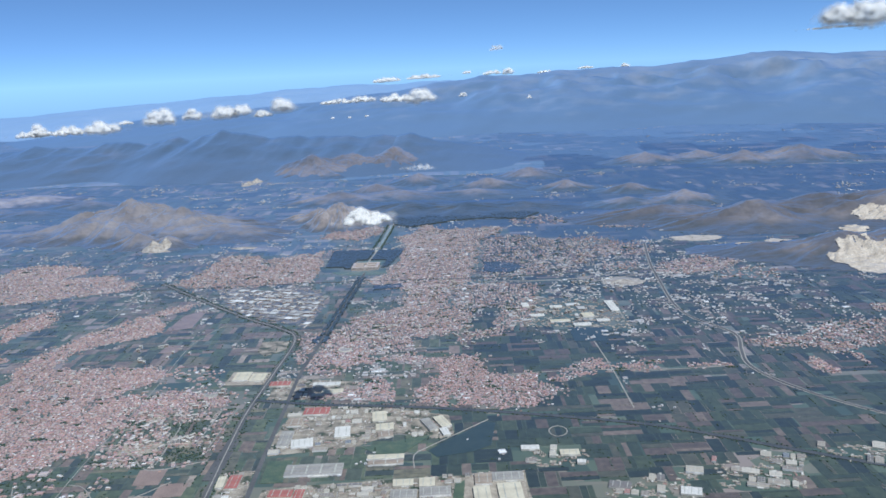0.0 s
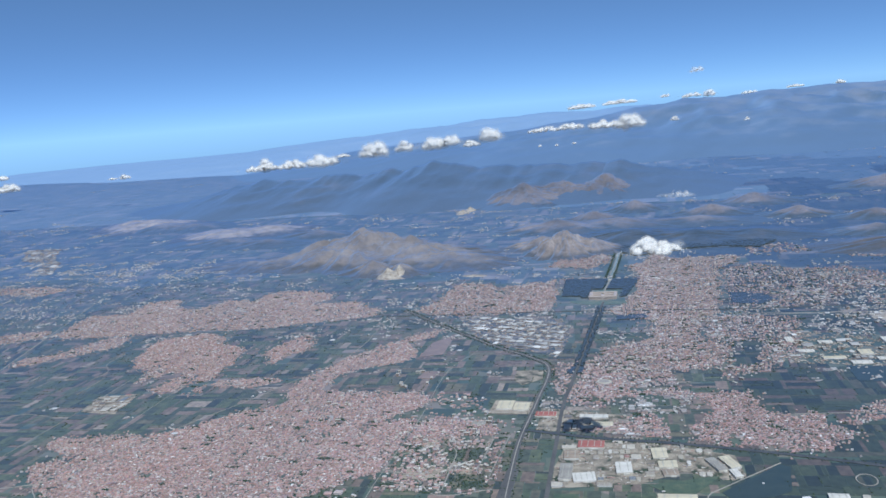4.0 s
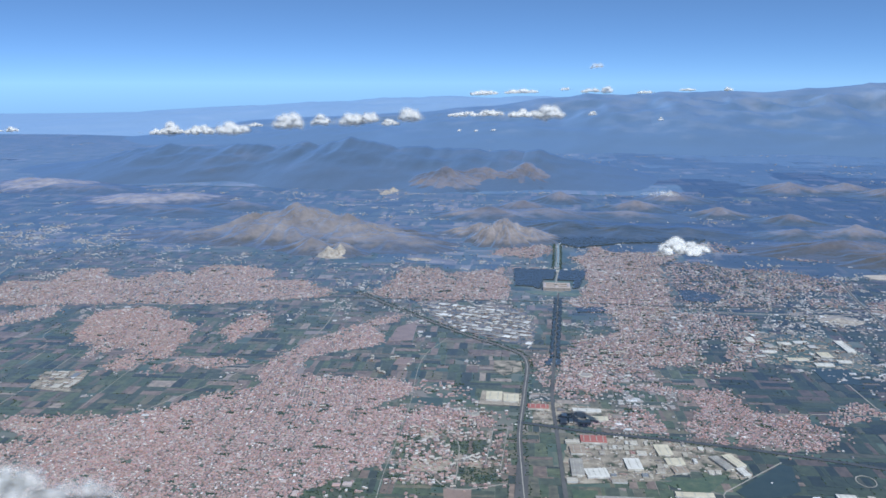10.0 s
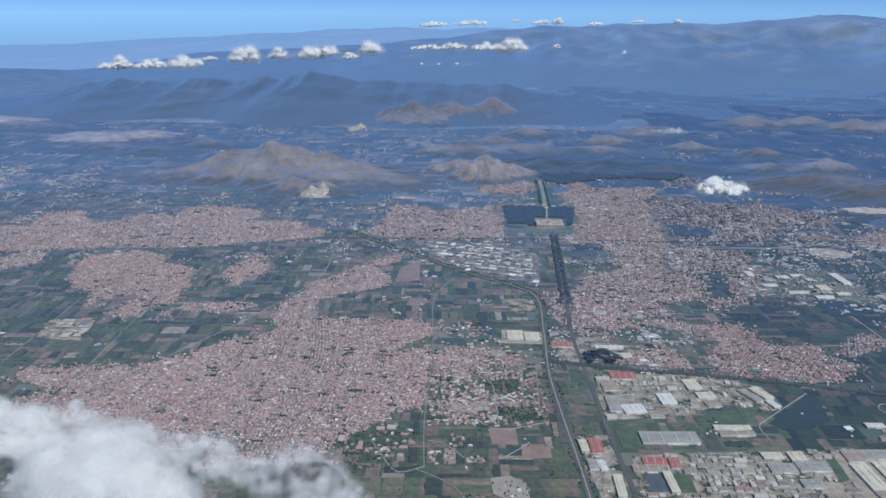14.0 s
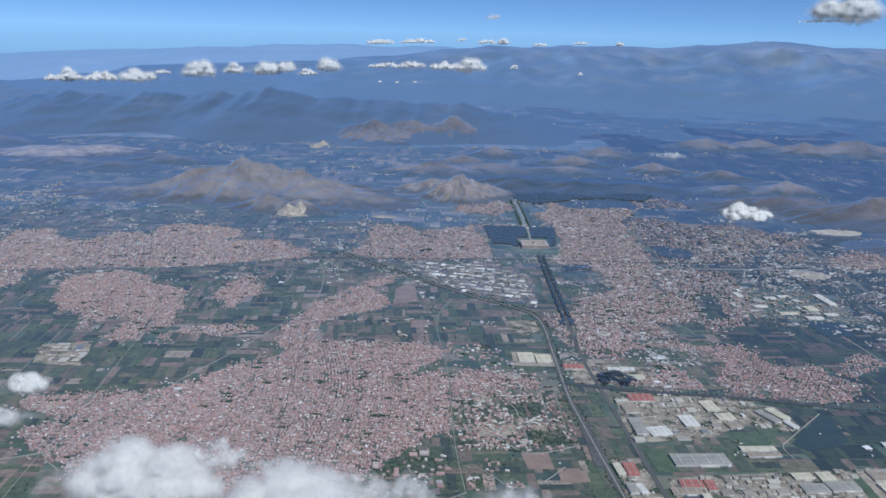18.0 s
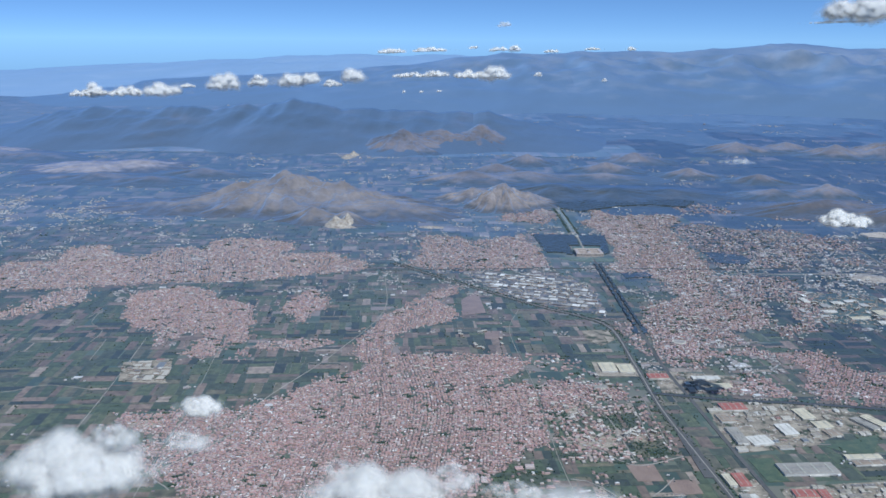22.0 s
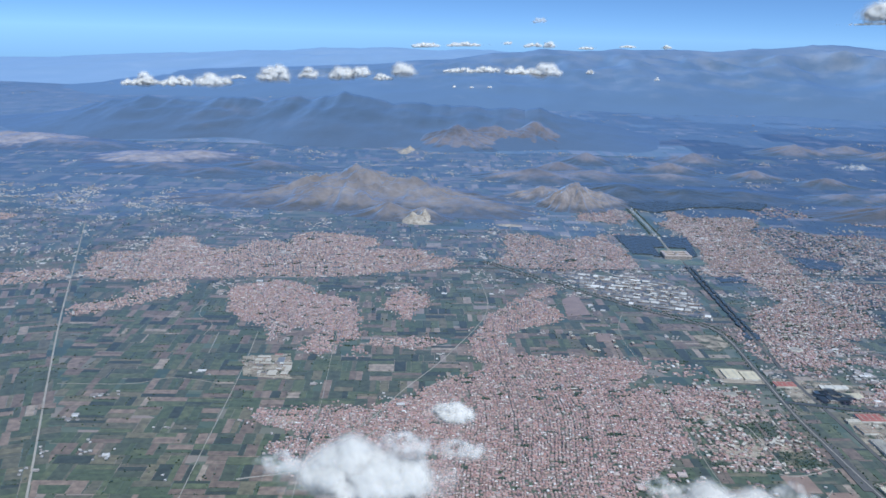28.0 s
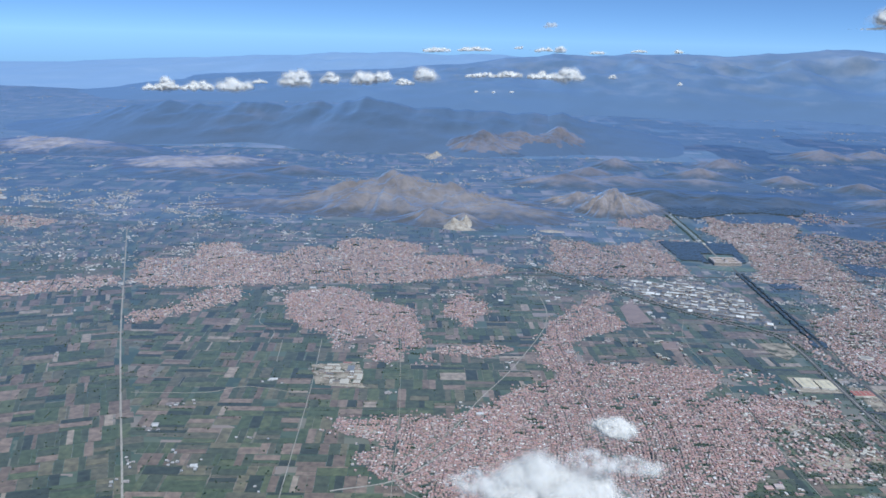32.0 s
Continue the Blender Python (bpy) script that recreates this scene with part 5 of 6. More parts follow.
for n, (name, (poly, turn, pitch, share)) in enumerate(WORKS.items()):
    if name not in ("barracks", "far_park") and not name.startswith("east"):
        slab("works_yard", poly, 0.11 + 0.004 * n, mat_city if name == "freight" else mat_yard, 0.3, "grey concrete yard of an industrial estate", "yard")
    t = radians(turn)
    p = np.array(poly, float)
    cx, cy = p.mean(0)
    r = np.hypot(*(p - (cx, cy)).T).max()
    v = -r
    while v < r and share:
        depth = pitch * (rng.uniform(0.5, 1.5) if name == "freight" else rng.uniform(0.5, 0.95))
        u = -r
        while u < r:
            width = pitch * rng.choice([0.3, 0.4, 0.5, 0.7, 0.9, 1.2])
            x, y = cx + (u + width / 2) * math.cos(t) - v * math.sin(t), cy + (u + width / 2) * math.sin(t) + v * math.cos(t)
            px, py = np.array([x]), np.array([y])
            if inside(px, py, poly)[0] and off_lots(px, py)[0] and wobble(px, py, 4.0, 1.0)[0] < 0.75 and clear_of_roads(px, py, width * 0.45)[0] and rng.random() < share and all(math.hypot(x - a, y - b) > c + width * .5 for a, b, c in taken):
                if name in ("freight", "barracks", "cement", "avenue", "far_park") or y < 238 or width * depth < 9:
                    far_sheds.append((x, y, t + (math.pi / 2 if rng.random() < 0.3 else 0), width * rng.uniform(.75, .92), depth * rng.uniform(.6, .85), rng.uniform(.6, 1.1)))
                    u += width * 1.06
                    continue
                kind = int(rng.integers(len(SHED_SIZES)))
                w0, d0 = SHED_SIZES[kind][:2]
                put_shed(kind, x, y, 0.16, turn + rng.choice([0, 180]), width * rng.uniform(.75, .92) / w0, depth * rng.uniform(.6, .85) / d0, rng.uniform(.7, 1.3))
            u += width * 1.02
        v += depth + rng.choice([0.4, 0.6, 1.6]) * (1.6 if name == "freight" else 1)
x, y, a, w, d, h = np.array(far_sheds).T
f = y > 575
houses_mesh("sheds", x[f], y[f], a[f], w[f], d[f], h[f], 0.12 + 0 * h[f], "white and grey halls of a freight estate", mat_hall_roofs, "sheds", mat_city)
x, y, a, w, d, h = x[~f], y[~f], a[~f], w[~f], d[~f], h[~f]
houses_mesh("sheds", x, y, a, w, d, h, 0.12 + 0 * h, "industrial sheds with pale and grey sheet roofs", mat_shed_roofs, "sheds", mat_yard)
for ob in SHEDS:
    for o in (*ob.children_recursive, ob):
        bpy.data.objects.remove(o)

# lorries, containers and small sheds in the yards
xs, ys, ts = [], [], []
for name, (poly, turn, pitch, share) in WORKS.items():
    p = np.array(poly, float)
    n = int(np.ptp(p[:, 0]) * np.ptp(p[:, 1]) * 0.26)
    x, y = rng.uniform(p[:, 0].min(), p[:, 0].max(), n), rng.uniform(p[:, 1].min(), p[:, 1].max(), n)
    ok = inside(x, y, poly) & clear_of_roads(x, y, 0.5) & (wobble(x, y, 3, 1) > -0.2) & off_lots(x, y)
    xs.append(x[ok])
    ys.append(y[ok])
    ts.append(np.full(ok.sum(), radians(turn)))
x, y, a = np.concatenate(xs), np.concatenate(ys), np.concatenate(ts)
k = len(x)
houses_mesh("yard_stores", x, y, a + rng.choice([0, math.pi / 2], k), rng.uniform(0.5, 2.0, k), rng.uniform(0.3, 0.9, k), rng.uniform(0.25, 0.55, k), 0.03 + 0 * x, "parked lorries, containers and small sheds in the yards", mat_shed_roofs, "yard stores", mat_yard)

# ---- roads ----
KINDS = {"avenue": (mat_asphalt, 0.22, "long straight avenue leading to the palace"), "motorway": (mat_asphalt, 0.26, "dark asphalt motorway across the plain"), "street": (mat_asphalt, 0.2, "narrow town street"), "railway": (mat_rail, 0.30, "dark railway line on a low bank"), "lane": (mat_lane, 0.18, "pale country road between fields"), "road": (mat_asphalt, 0.24, "grey asphalt road across the plain")}
for k, (kind, w, line) in enumerate(ROADS):
    m, z, lab = KINDS[kind]
    ribbon("railway" if kind == "railway" else "road", line, w, z + 0.004 * k, m, 0.5, "structure", lab, kind)
ribbon("trim", ROADS[1][2], 0.5, 0.34, mat_lane, 0.06, "structure", "pale barrier strip between the carriageways", "barrier")
east_road = next(line for kind, w, line in ROADS if line[0] == (212, 850))
ribbon("verge", east_road, 3.0, 0.16, mat_lane, 0.1, "structure", "pale verge beside a road", "verge")
slab("road", [(-53, 396), (-47, 396), (-43.5, 352), (-50, 352)], 0.33, mat_asphalt, 0.3, "wide toll plaza of the motorway", "road")
for cx, cy, rx, ry in ((-46, 295, 6, 7), (-25, 284, 7.5, 12), (112.5, 406, 4.5, 6)):
    ribbon("road", [(cx + rx * math.cos(q * math.pi / 8), cy + ry * math.sin(q * math.pi / 8)) for q in range(17)], 0.5, 0.29, mat_lane, 0.3, "structure", "curved slip road loop", "road")

# the railway viaduct
VIADUCT = [(-330, 208), (-209, 236), (-165, 242), (-126, 247), (-95, 252), (-64, 254), (-44, 251), (-32, 246), (-18, 237), (-4, 222), (8, 196)]
viaduct = tagged(new("viaduct"), "long curved concrete railway viaduct on piers", "viaduct")
deck = ribbon("deck", VIADUCT, 1.5, 1.3, mat_concrete, 0.25, "")
deck.parent = viaduct
track = ribbon("track_bed", VIADUCT, 0.8, 1.36, mat_asphalt, 0.05, "")
track.parent = viaduct
line = curve_points(VIADUCT, 3.4)
pier = bmesh.new()
bmesh.ops.create_cube(pier, size=1, matrix=Matrix.Translation((0, 0, .52)) @ Matrix.Diagonal((.3, .9, 1.06, 1)))
first = part("pier", pier, mat_concrete, viaduct, "", Matrix.Translation(line[0]))
for q in line[1:]:
    o = first.copy()
    scene.collection.objects.link(o)
    o.matrix_basis = Matrix.Translation(q)

# ---- fields ----
def field_plots(x0, x1, y0, y1, turn):
    """Strips of crop, block by block: centre, half-lengths."""
    out = []
    v = y0
    while v < y1:
        bh = rng.uniform(8, 17)
        u = x0
        while u < x1:
            bw = rng.uniform(7, 20)
            upright = rng.random() < 0.55
            k = 0.0
            span = bw if upright else bh
            while k < span - 1:
                s = min(rng.uniform(2.4, 7.5), span - k)
                out.append((u + k + s / 2, v + bh / 2, s / 2 - .12, bh / 2 - .15) if upright else (u + bw / 2, v + k + s / 2, bw / 2 - .15, s / 2 - .12))
                k += s
            u += bw
        v += bh
    f = np.array(out)
    t = radians(turn)
    x, y = f[:, 0] * math.cos(t) - f[:, 1] * math.sin(t), f[:, 0] * math.sin(t) + f[:, 1] * math.cos(t)
    return x, y, f[:, 2], f[:, 3], t


fx, fy, fw, fd, ft = field_plots(-820, 480, 150, 900, 6)
fa = np.full(len(fx), ft)
wx, wy, ww, wd, wt = field_plots(-900, 0, 0, 1100, 24)
west, keep_w = fx + 0.45 * (fy - 430) < -462, wx + 0.45 * (wy - 430) < -464
fx, fy, fw, fd, fa = (np.r_[a[~west], b[keep_w]] for a, b in ((fx, wx), (fy, wy), (fw, ww), (fd, wd), (fa, np.full(len(wx), wt))))
ok = (fy > 190) & (fy < 868 + 34 * wobble(fx, fy, 70, 1.0)) & (rng.random(len(fx)) < 0.985) & clear_of_roads(fx, fy, 0.6)
for poly in [q[0] for n, q in TOWNS.items() if n not in ("farms", "outskirt", "city_east", "quarryside", "station", "junction")] + [q[0] for q in WORKS.values()] + [[(-103, 860), (-22, 860), (-30, 735), (-95, 735)]]:
    ok &= ~inside(fx, fy, poly)
fx, fy, fw, fd, fa = fx[ok], fy[ok], fw[ok], fd[ok], fa[ok]
near = ((fx > -125) & (fx < -45) & (fy > 258) & (fy < 350)) | ((fx > -440) & (fx < -395) & (fy > 310) & (fy < 380))
near &= np.cumsum(near) <= 300


def field_mesh(x, y, w, d, t, z):
    c, s = np.cos(t)[:, None], np.sin(t)[:, None]
    sx, sy = np.array([-1, 1, 1, -1]), np.array([-1, -1, 1, 1])
    u, v = sx[None] * w[:, None], sy[None] * d[:, None]
    flat = np.stack([x[:, None] + u * c - v * s, y[:, None] + u * s + v * c], -1)
    hi = np.concatenate([flat, np.repeat(np.repeat(z[:, None, None], 4, 1), 1, 2)], -1)
    lo = hi.copy()
    lo[..., 2] = -0.05
    verts = np.concatenate([lo, hi], 1).reshape(-1, 3)
    q = (np.arange(len(x)) * 8)[:, None, None] + np.array([(4, 5, 6, 7), (0, 1, 5, 4), (1, 2, 6, 5), (2, 3, 7, 6), (3, 0, 4, 7)])
    return verts, [q.reshape(-1, 4)]


beyond = fy + 40 * wobble(fx, fy, 60, 1.0) > 690
for part_of, m, lab in ((~near & (fx < 55) & ~beyond, mat_field, "patchwork of green, brown and tan crop fields"), (~near & (fx < 55) & beyond, mat_field_mid, "patchwork of crop fields between the towns"), (~near & (fx >= 55), mat_field_east, "dark green orchards and crop fields in strips")):
    v, q = field_mesh(fx[part_of], fy[part_of], fw[part_of], fd[part_of], fa[part_of], rng.uniform(0.03, 0.09, part_of.sum()))
    tagged(mesh_from("fields", v, q, [m]), lab, "fields", kind="stuff")
for x, y, w, d, a in zip(fx[near], fy[near], fw[near], fd[near], fa[near]):
    v, q = field_mesh(np.zeros(1), np.zeros(1), np.array([w]), np.array([d]), np.array([a]), rng.uniform(0.035, 0.095, 1))
    ob = mesh_from("field", v, q, [mat_field_one])
    ob.parent, ob.location = ground, (x, y, 0)
# the far plain, in larger plots
gx, gy, gw, gd, gt = field_plots(-850, 520, 380, 950, 5)
gx, gy, gw, gd = gx * 2, gy * 2, gw * 1.98 + 0.2, gd * 1.98 + 0.25
ok = (gy > 790) & (gy > 872 + 34 * wobble(gx, gy, 70, 1.0)) & (gy < 1430) & clear_of_roads(gx, gy, 1)
for n in ("city", "city_east", "upper"):
    ok &= ~inside(gx, gy, TOWNS[n][0])
ok &= ~inside(gx, gy, [(-80, 1000), (-45, 1000), (-40, 840), (-75, 840)])
wooded = gx + 60 * wobble(gx, gy, 90, 1.0) > -40
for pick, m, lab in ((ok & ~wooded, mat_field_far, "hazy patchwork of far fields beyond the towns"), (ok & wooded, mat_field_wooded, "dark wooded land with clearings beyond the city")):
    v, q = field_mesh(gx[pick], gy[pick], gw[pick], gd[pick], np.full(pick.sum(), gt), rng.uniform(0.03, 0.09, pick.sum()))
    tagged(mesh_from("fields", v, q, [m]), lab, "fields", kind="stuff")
hx, hy, hw, hd, ht = field_plots(-1150, 460, 350, 860, 5)
hx, hy, hw, hd = hx * 4, hy * 4, hw * 3.98 + 0.45, hd * 3.98 + 0.5
ok = (hy > 1445) & (hy < 3300)
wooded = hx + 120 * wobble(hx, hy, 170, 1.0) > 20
# Farther plots take paler, bluer materials: haze painted in distance bands.
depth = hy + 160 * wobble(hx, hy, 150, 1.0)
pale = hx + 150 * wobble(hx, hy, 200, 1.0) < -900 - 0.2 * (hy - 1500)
for pick, m, lab in ((ok & pale, mat_field_pale, "bright hazy fields of the open plain"), (ok & ~wooded & ~pale, mat_field_farther, "pale hazy fields on the far plain"), (ok & wooded & (depth < 1700), mat_field_wooded, "far wooded land with clearings"), (ok & wooded & (depth >= 1700) & (depth < 2150), mat_wooded_hazy, "hazy wooded land with clearings and villages"), (ok & wooded & (depth >= 2150), mat_wooded_far, "hazy blue wooded land below the mountains")):
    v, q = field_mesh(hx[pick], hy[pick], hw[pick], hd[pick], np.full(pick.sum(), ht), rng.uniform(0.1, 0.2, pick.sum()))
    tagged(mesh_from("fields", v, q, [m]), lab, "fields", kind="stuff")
# single large plots
mat_dark_crop = material("dark_crop", [(0.3, (0.022, 0.04, 0.03)), (0.7, (0.035, 0.055, 0.04))], "noise", 6, 0.5, 0.9, 0.05, S)
mat_ploughed = material("ploughed_soil", [(0.3, (0.24, 0.165, 0.12)), (0.7, (0.33, 0.24, 0.18))], "noise", 8, 0.5, 0.95, 0.05, S, 0.2)
mat_clay = material("reddish_soil", [(0.3, (0.3, 0.17, 0.13)), (0.7, (0.4, 0.25, 0.2))], "noise", 5, 0.5, 0.95, 0.05, S * 0.7, 0.25)
mat_dry = material("dry_field", [(0.3, (0.3, 0.26, 0.2)), (0.7, (0.4, 0.35, 0.28))], "noise", 8, 0.5, 0.95, 0.05, S, 0.2)
for k, (poly, m, lab) in enumerate((
    ([(50, 384), (76, 418), (81, 416), (80, 390), (72, 383), (55, 377)], mat_dark_crop, "dark green crop field"),
    ([(-84, 362), (-71, 364), (-69, 348), (-81, 347)], mat_ploughed, "bare brown ploughed field"), ([(-68, 349), (-55, 350), (-54, 338), (-67, 336)], mat_ploughed, "bare brown ploughed field"),
    ([(-82, 301), (-75, 303), (-72, 301), (-70, 286), (-67, 263), (-76, 262.5), (-81, 264), (-91, 262.5), (-94, 268), (-80, 271), (-83, 286), (-80, 287)], mat_ploughed, "bare brown ploughed field"), ([(-100, 280), (-92, 284), (-84, 286), (-81, 275), (-94, 272), (-97, 273)], mat_clay, "reddish bare field"), ([(-80, 318), (-72, 321), (-65, 316), (-63, 304), (-71, 302), (-78, 306)], mat_dry, "pale tan yard of a farm"),
    ([(-69, 285), (-63, 285), (-61, 272), (-68, 271)], mat_dark_crop, "dark green strip of crop"), ([(-149, 303), (-136, 306), (-130, 290), (-143, 288)], mat_dark_crop, "dark orchard in rows"), ([(-81, 275), (-75, 276), (-74, 270), (-80, 269)], mat_dark_crop, "small dark green plot in ploughed land"),
    ([(-59, 281), (-51, 282), (-50, 268), (-54, 267), (-57, 274), (-58, 275)], mat_ploughed, "bare brown ploughed field"), ([(-45, 282), (-39.5, 281), (-38, 274), (-43, 272)], mat_ploughed, "bare brown field beside the slip road"), ([(-72, 301), (-64, 302), (-63, 286), (-70, 286)], mat_ploughed, "bare brown ploughed field"), ([(-10, 246), (0, 248), (3, 236), (-8, 234)], mat_dry, "dry tan field beside slip roads"),
    ([(-168, 615), (-156, 639), (-149, 585), (-166, 578)], mat_ploughed, "bare brown field at the town's edge"), ([(-150, 545), (-138, 546), (-138, 530), (-150, 529)], mat_ploughed, "bare brown field"),
    ([(-334, 394), (-318, 396), (-314, 388), (-332, 386)], mat_dry, "pale dry sports ground"), ([(-84, 550), (-66, 553), (-63, 534), (-74, 521), (-82, 532)], mat_yard, "pale paved lot beside the motorway"), ([(125, 575), (150, 575), (150, 545), (128, 545)], mat_dark_crop, "dark green crop field"))):
    tagged(slab("field", poly, 0.15 + 0.004 * k, m, 0.25), lab, "field")

# ---- palace, park and avenue ----
palace = tagged(new("palace"), "vast brick and stone palace with four courtyards", "palace")
palace.matrix_basis = pose(-53.5, 766, 0, 0, 0, 4)
for x, y, w, d in ((0, -8.2, 24.7, 2.6), (0, 8.2, 24.7, 2.6), (-11, 0, 2.7, 13.8), (11, 0, 2.7, 13.8), (0, 0, 2.8, 13.8), (-5.5, 0, 8.2, 2.4), (5.5, 0, 8.2, 2.4)):
    bm = bmesh.new()
    bmesh.ops.create_cube(bm, size=1, matrix=Matrix.Translation((x, y, 1.5)) @ Matrix.Diagonal((w, d, 3.0, 1)))
    wing = part("wing", bm, mat_palace, palace)
    bm = bmesh.new()
    along = w > d
    e = [(-w / 2, -d / 2), (w / 2, -d / 2), (w / 2, d / 2), (-w / 2, d / 2)]
    vs = [bm.verts.new((x + a * 1.02, y + b * 1.02, 3.0)) for a, b in e]
    tip = [(-w / 2 + d / 2, 0), (w / 2 - d / 2, 0)] if along else [(0, -d / 2 + w / 2), (0, d / 2 - w / 2)]
    vs += [bm.verts.new((x + a, y + b, 3.5)) for a, b in tip]
    for q in ((0, 1, 5, 4), (2, 3, 4, 5), (1, 2, 5), (3, 0, 4)) if along else ((1, 2, 5, 4), (3, 0, 4, 5), (0, 1, 4), (2, 3, 5)):
        bm.faces.new([vs[i] for i in q])
    bmesh.ops.recalc_face_normals(bm, faces=bm.faces[:])
    part("roof", bm, mat_palace_roof, wing)
    if y < -8:
        for k in range(22):
            bm = bmesh.new()
            bmesh.ops.create_cube(bm, size=1, matrix=Matrix.Translation((-11.4 + k * 1.086, -9.52, 1.5)) @ Matrix.Diagonal((.3, .06, 2.0, 1)))
            part("window_bay", bm, mat_asphalt, wing)
bm = bmesh.new()
bmesh.ops.create_uvsphere(bm, u_segments=16, v_segments=8, radius=1.5, matrix=Matrix.Translation((0, 0, 3.4)))
part("dome", bm, mat_dry, palace)

slab("lawn", [(-66 + 30 * math.cos(math.pi + k * math.pi / 12) + 14, 752 + 15 * math.sin(math.pi + k * math.pi / 12)) for k in range(13)], 0.2, mat_lawn, 0.2, "oval forecourt lawn before the palace", "lawn")
for x in (-72, -62, -51.5, -42, -32):
    ribbon("path", [(-52, 757), (x, 741)], 0.5, 0.27, mat_lane, 0.1, "structure", "pale gravel path across the forecourt", "path")
slab("lawn", [(-66, 778), (-42, 780), (-43, 795), (-66, 793)], 0.2, mat_lawn, 0.2, "lawn behind the palace", "lawn")
for dx in (-1.6, 1.6):
    ribbon("path", [(-55 + dx * .3, 780), (-56 + dx * .3, 832), (-57 + dx, 850), (-60 + dx, 918), (-64 + dx, 990)], 0.8, 0.32, mat_lane, 0.2, "structure", "pale park walk beside the long basins", "path")
ribbon("water", [(-57, 848), (-60, 918), (-64, 988)], 1.6, 0.25, mat_water, 0.2, "structure", "long narrow water basin of the palace park", "water")
bm = bmesh.new()
bmesh.ops.create_cone(bm, cap_ends=True, segments=24, radius1=2.4, radius2=2.2, depth=0.8, matrix=Matrix.Translation((-56.5, 838, 0.4)))
tagged(part("fountain", bm, mat_concrete), "round stone fountain basin in the park", "fountain")
bm = bmesh.new()
bmesh.ops.create_cone(bm, cap_ends=True, segments=32, radius1=5, radius2=4.6, depth=1.2, matrix=Matrix.Translation((-22, 530, 0.6)) @ Matrix.Diagonal((1, .8, 1, 1)))
arena = part("stadium", bm, mat_concrete)
bm = bmesh.new()
bmesh.ops.create_cone(bm, cap_ends=True, segments=32, radius1=3.6, radius2=3.4, depth=0.1, matrix=Matrix.Translation((-22, 530, 1.25)) @ Matrix.Diagonal((1, .8, 1, 1)))
part("pitch", bm, mat_dry, arena)
tagged(arena, "round pale stadium among the houses", "stadium")

bm = bmesh.new()
bmesh.ops.create_uvsphere(bm, u_segments=20, v_segments=10, radius=1.3, matrix=Matrix.Translation((-105, 494, .6)) @ Matrix.Diagonal((1, 1, .8, 1)))
bmesh.ops.create_cone(bm, cap_ends=True, segments=20, radius1=1.45, radius2=1.4, depth=.8, matrix=Matrix.Translation((-105, 494, .4)))
tagged(part("domed_hall", bm, mat_concrete), "white domed sports hall at the edge of town", "hall")

# ---- trees ----
ICO = np.array([(0, 0, -1), (.72, -.53, -.45), (-.28, -.85, -.45), (-.89, 0, -.45), (-.28, .85, -.45), (.72, .53, -.45), (.28, -.85, .45), (-.72, -.53, .45), (-.72, .53, .45), (.28, .85, .45), (.89, 0, .45), (0, 0, 1)])
ICO_F = np.array([(0, 1, 2), (1, 0, 5), (0, 2, 3), (0, 3, 4), (0, 4, 5), (1, 5, 10), (2, 1, 6), (3, 2, 7), (4, 3, 8), (5, 4, 9), (1, 10, 6), (2, 6, 7), (3, 7, 8), (4, 8, 9), (5, 9, 10), (6, 10, 11), (7, 6, 11), (8, 7, 11), (9, 8, 11), (10, 9, 11)])[:, ::-1]


def trees(name, x, y, size, label, z=None):
    """Many crowns, each an uneven clump, as one mesh."""
    k = len(x)
    jit = rng.uniform(0.7, 1.25, (k, 12, 1))
    shape = np.stack([size, size, size * rng.uniform(0.5, 0.8, k)], 1)[:, None]
    v = ICO[None] * jit * shape + np.stack([x, y, (0 if z is None else z) + size * 0.4], 1)[:, None]
    f = (np.arange(k) * 12)[:, None, None] + ICO_F[:, ::-1]
    return tagged(mesh_from(name, v.reshape(-1, 3), [f.reshape(-1, 3)], [mat_leaf]), label, "trees", kind="stuff")


def along(points, offsets, step, spread):
    xs, ys = [], []
    line = curve_points(points, step)
    for a, b in zip(line, line[1:]):
        d = (b - a).normalized()
        for o in offsets:
            xs.append(a.x - d.y * o + rng.normal(0, spread))
            ys.append(a.y + d.x * o + rng.normal(0, spread))
    return np.array(xs), np.array(ys)


def canopy(poly, gaps, high, label, step=0.9):
    """A wood as one closed canopy of rounded crowns with an uneven rim."""
    p = np.array(poly, float)
    xs, ys = np.arange(p[:, 0].min() - 3, p[:, 0].max() + 3, step), np.arange(p[:, 1].min() - 3, p[:, 1].max() + 3, step)
    gx, gy = np.meshgrid(xs, ys)
    x, y = gx.ravel() + rng.uniform(-.25, .25, gx.size), gy.ravel() + rng.uniform(-.25, .25, gx.size)
    ok = inside(x + wobble(x, y, 3, .5), y + wobble(y, x, 3, .5), poly)
    for x0, x1, y0, y1 in gaps:
        ok &= ~((x > x0) & (x < x1) & (y > y0) & (y < y1))
    z = np.where(ok, high * (0.75 + 0.2 * rng.random(len(x)) + 0.12 * wobble(x, y, 2.2, 1.0)), -0.4)
    n = len(xs)
    i = (np.arange(len(ys) - 1)[:, None] * n + np.arange(n - 1)).ravel()
    q = np.stack([i, i + 1, i + n + 1, i + n], 1)
    q = q[ok[q].any(1)]
    return tagged(mesh_from("woods", np.stack([x, y, z], 1), [q], [mat_wood]), label, "woods", kind="stuff")


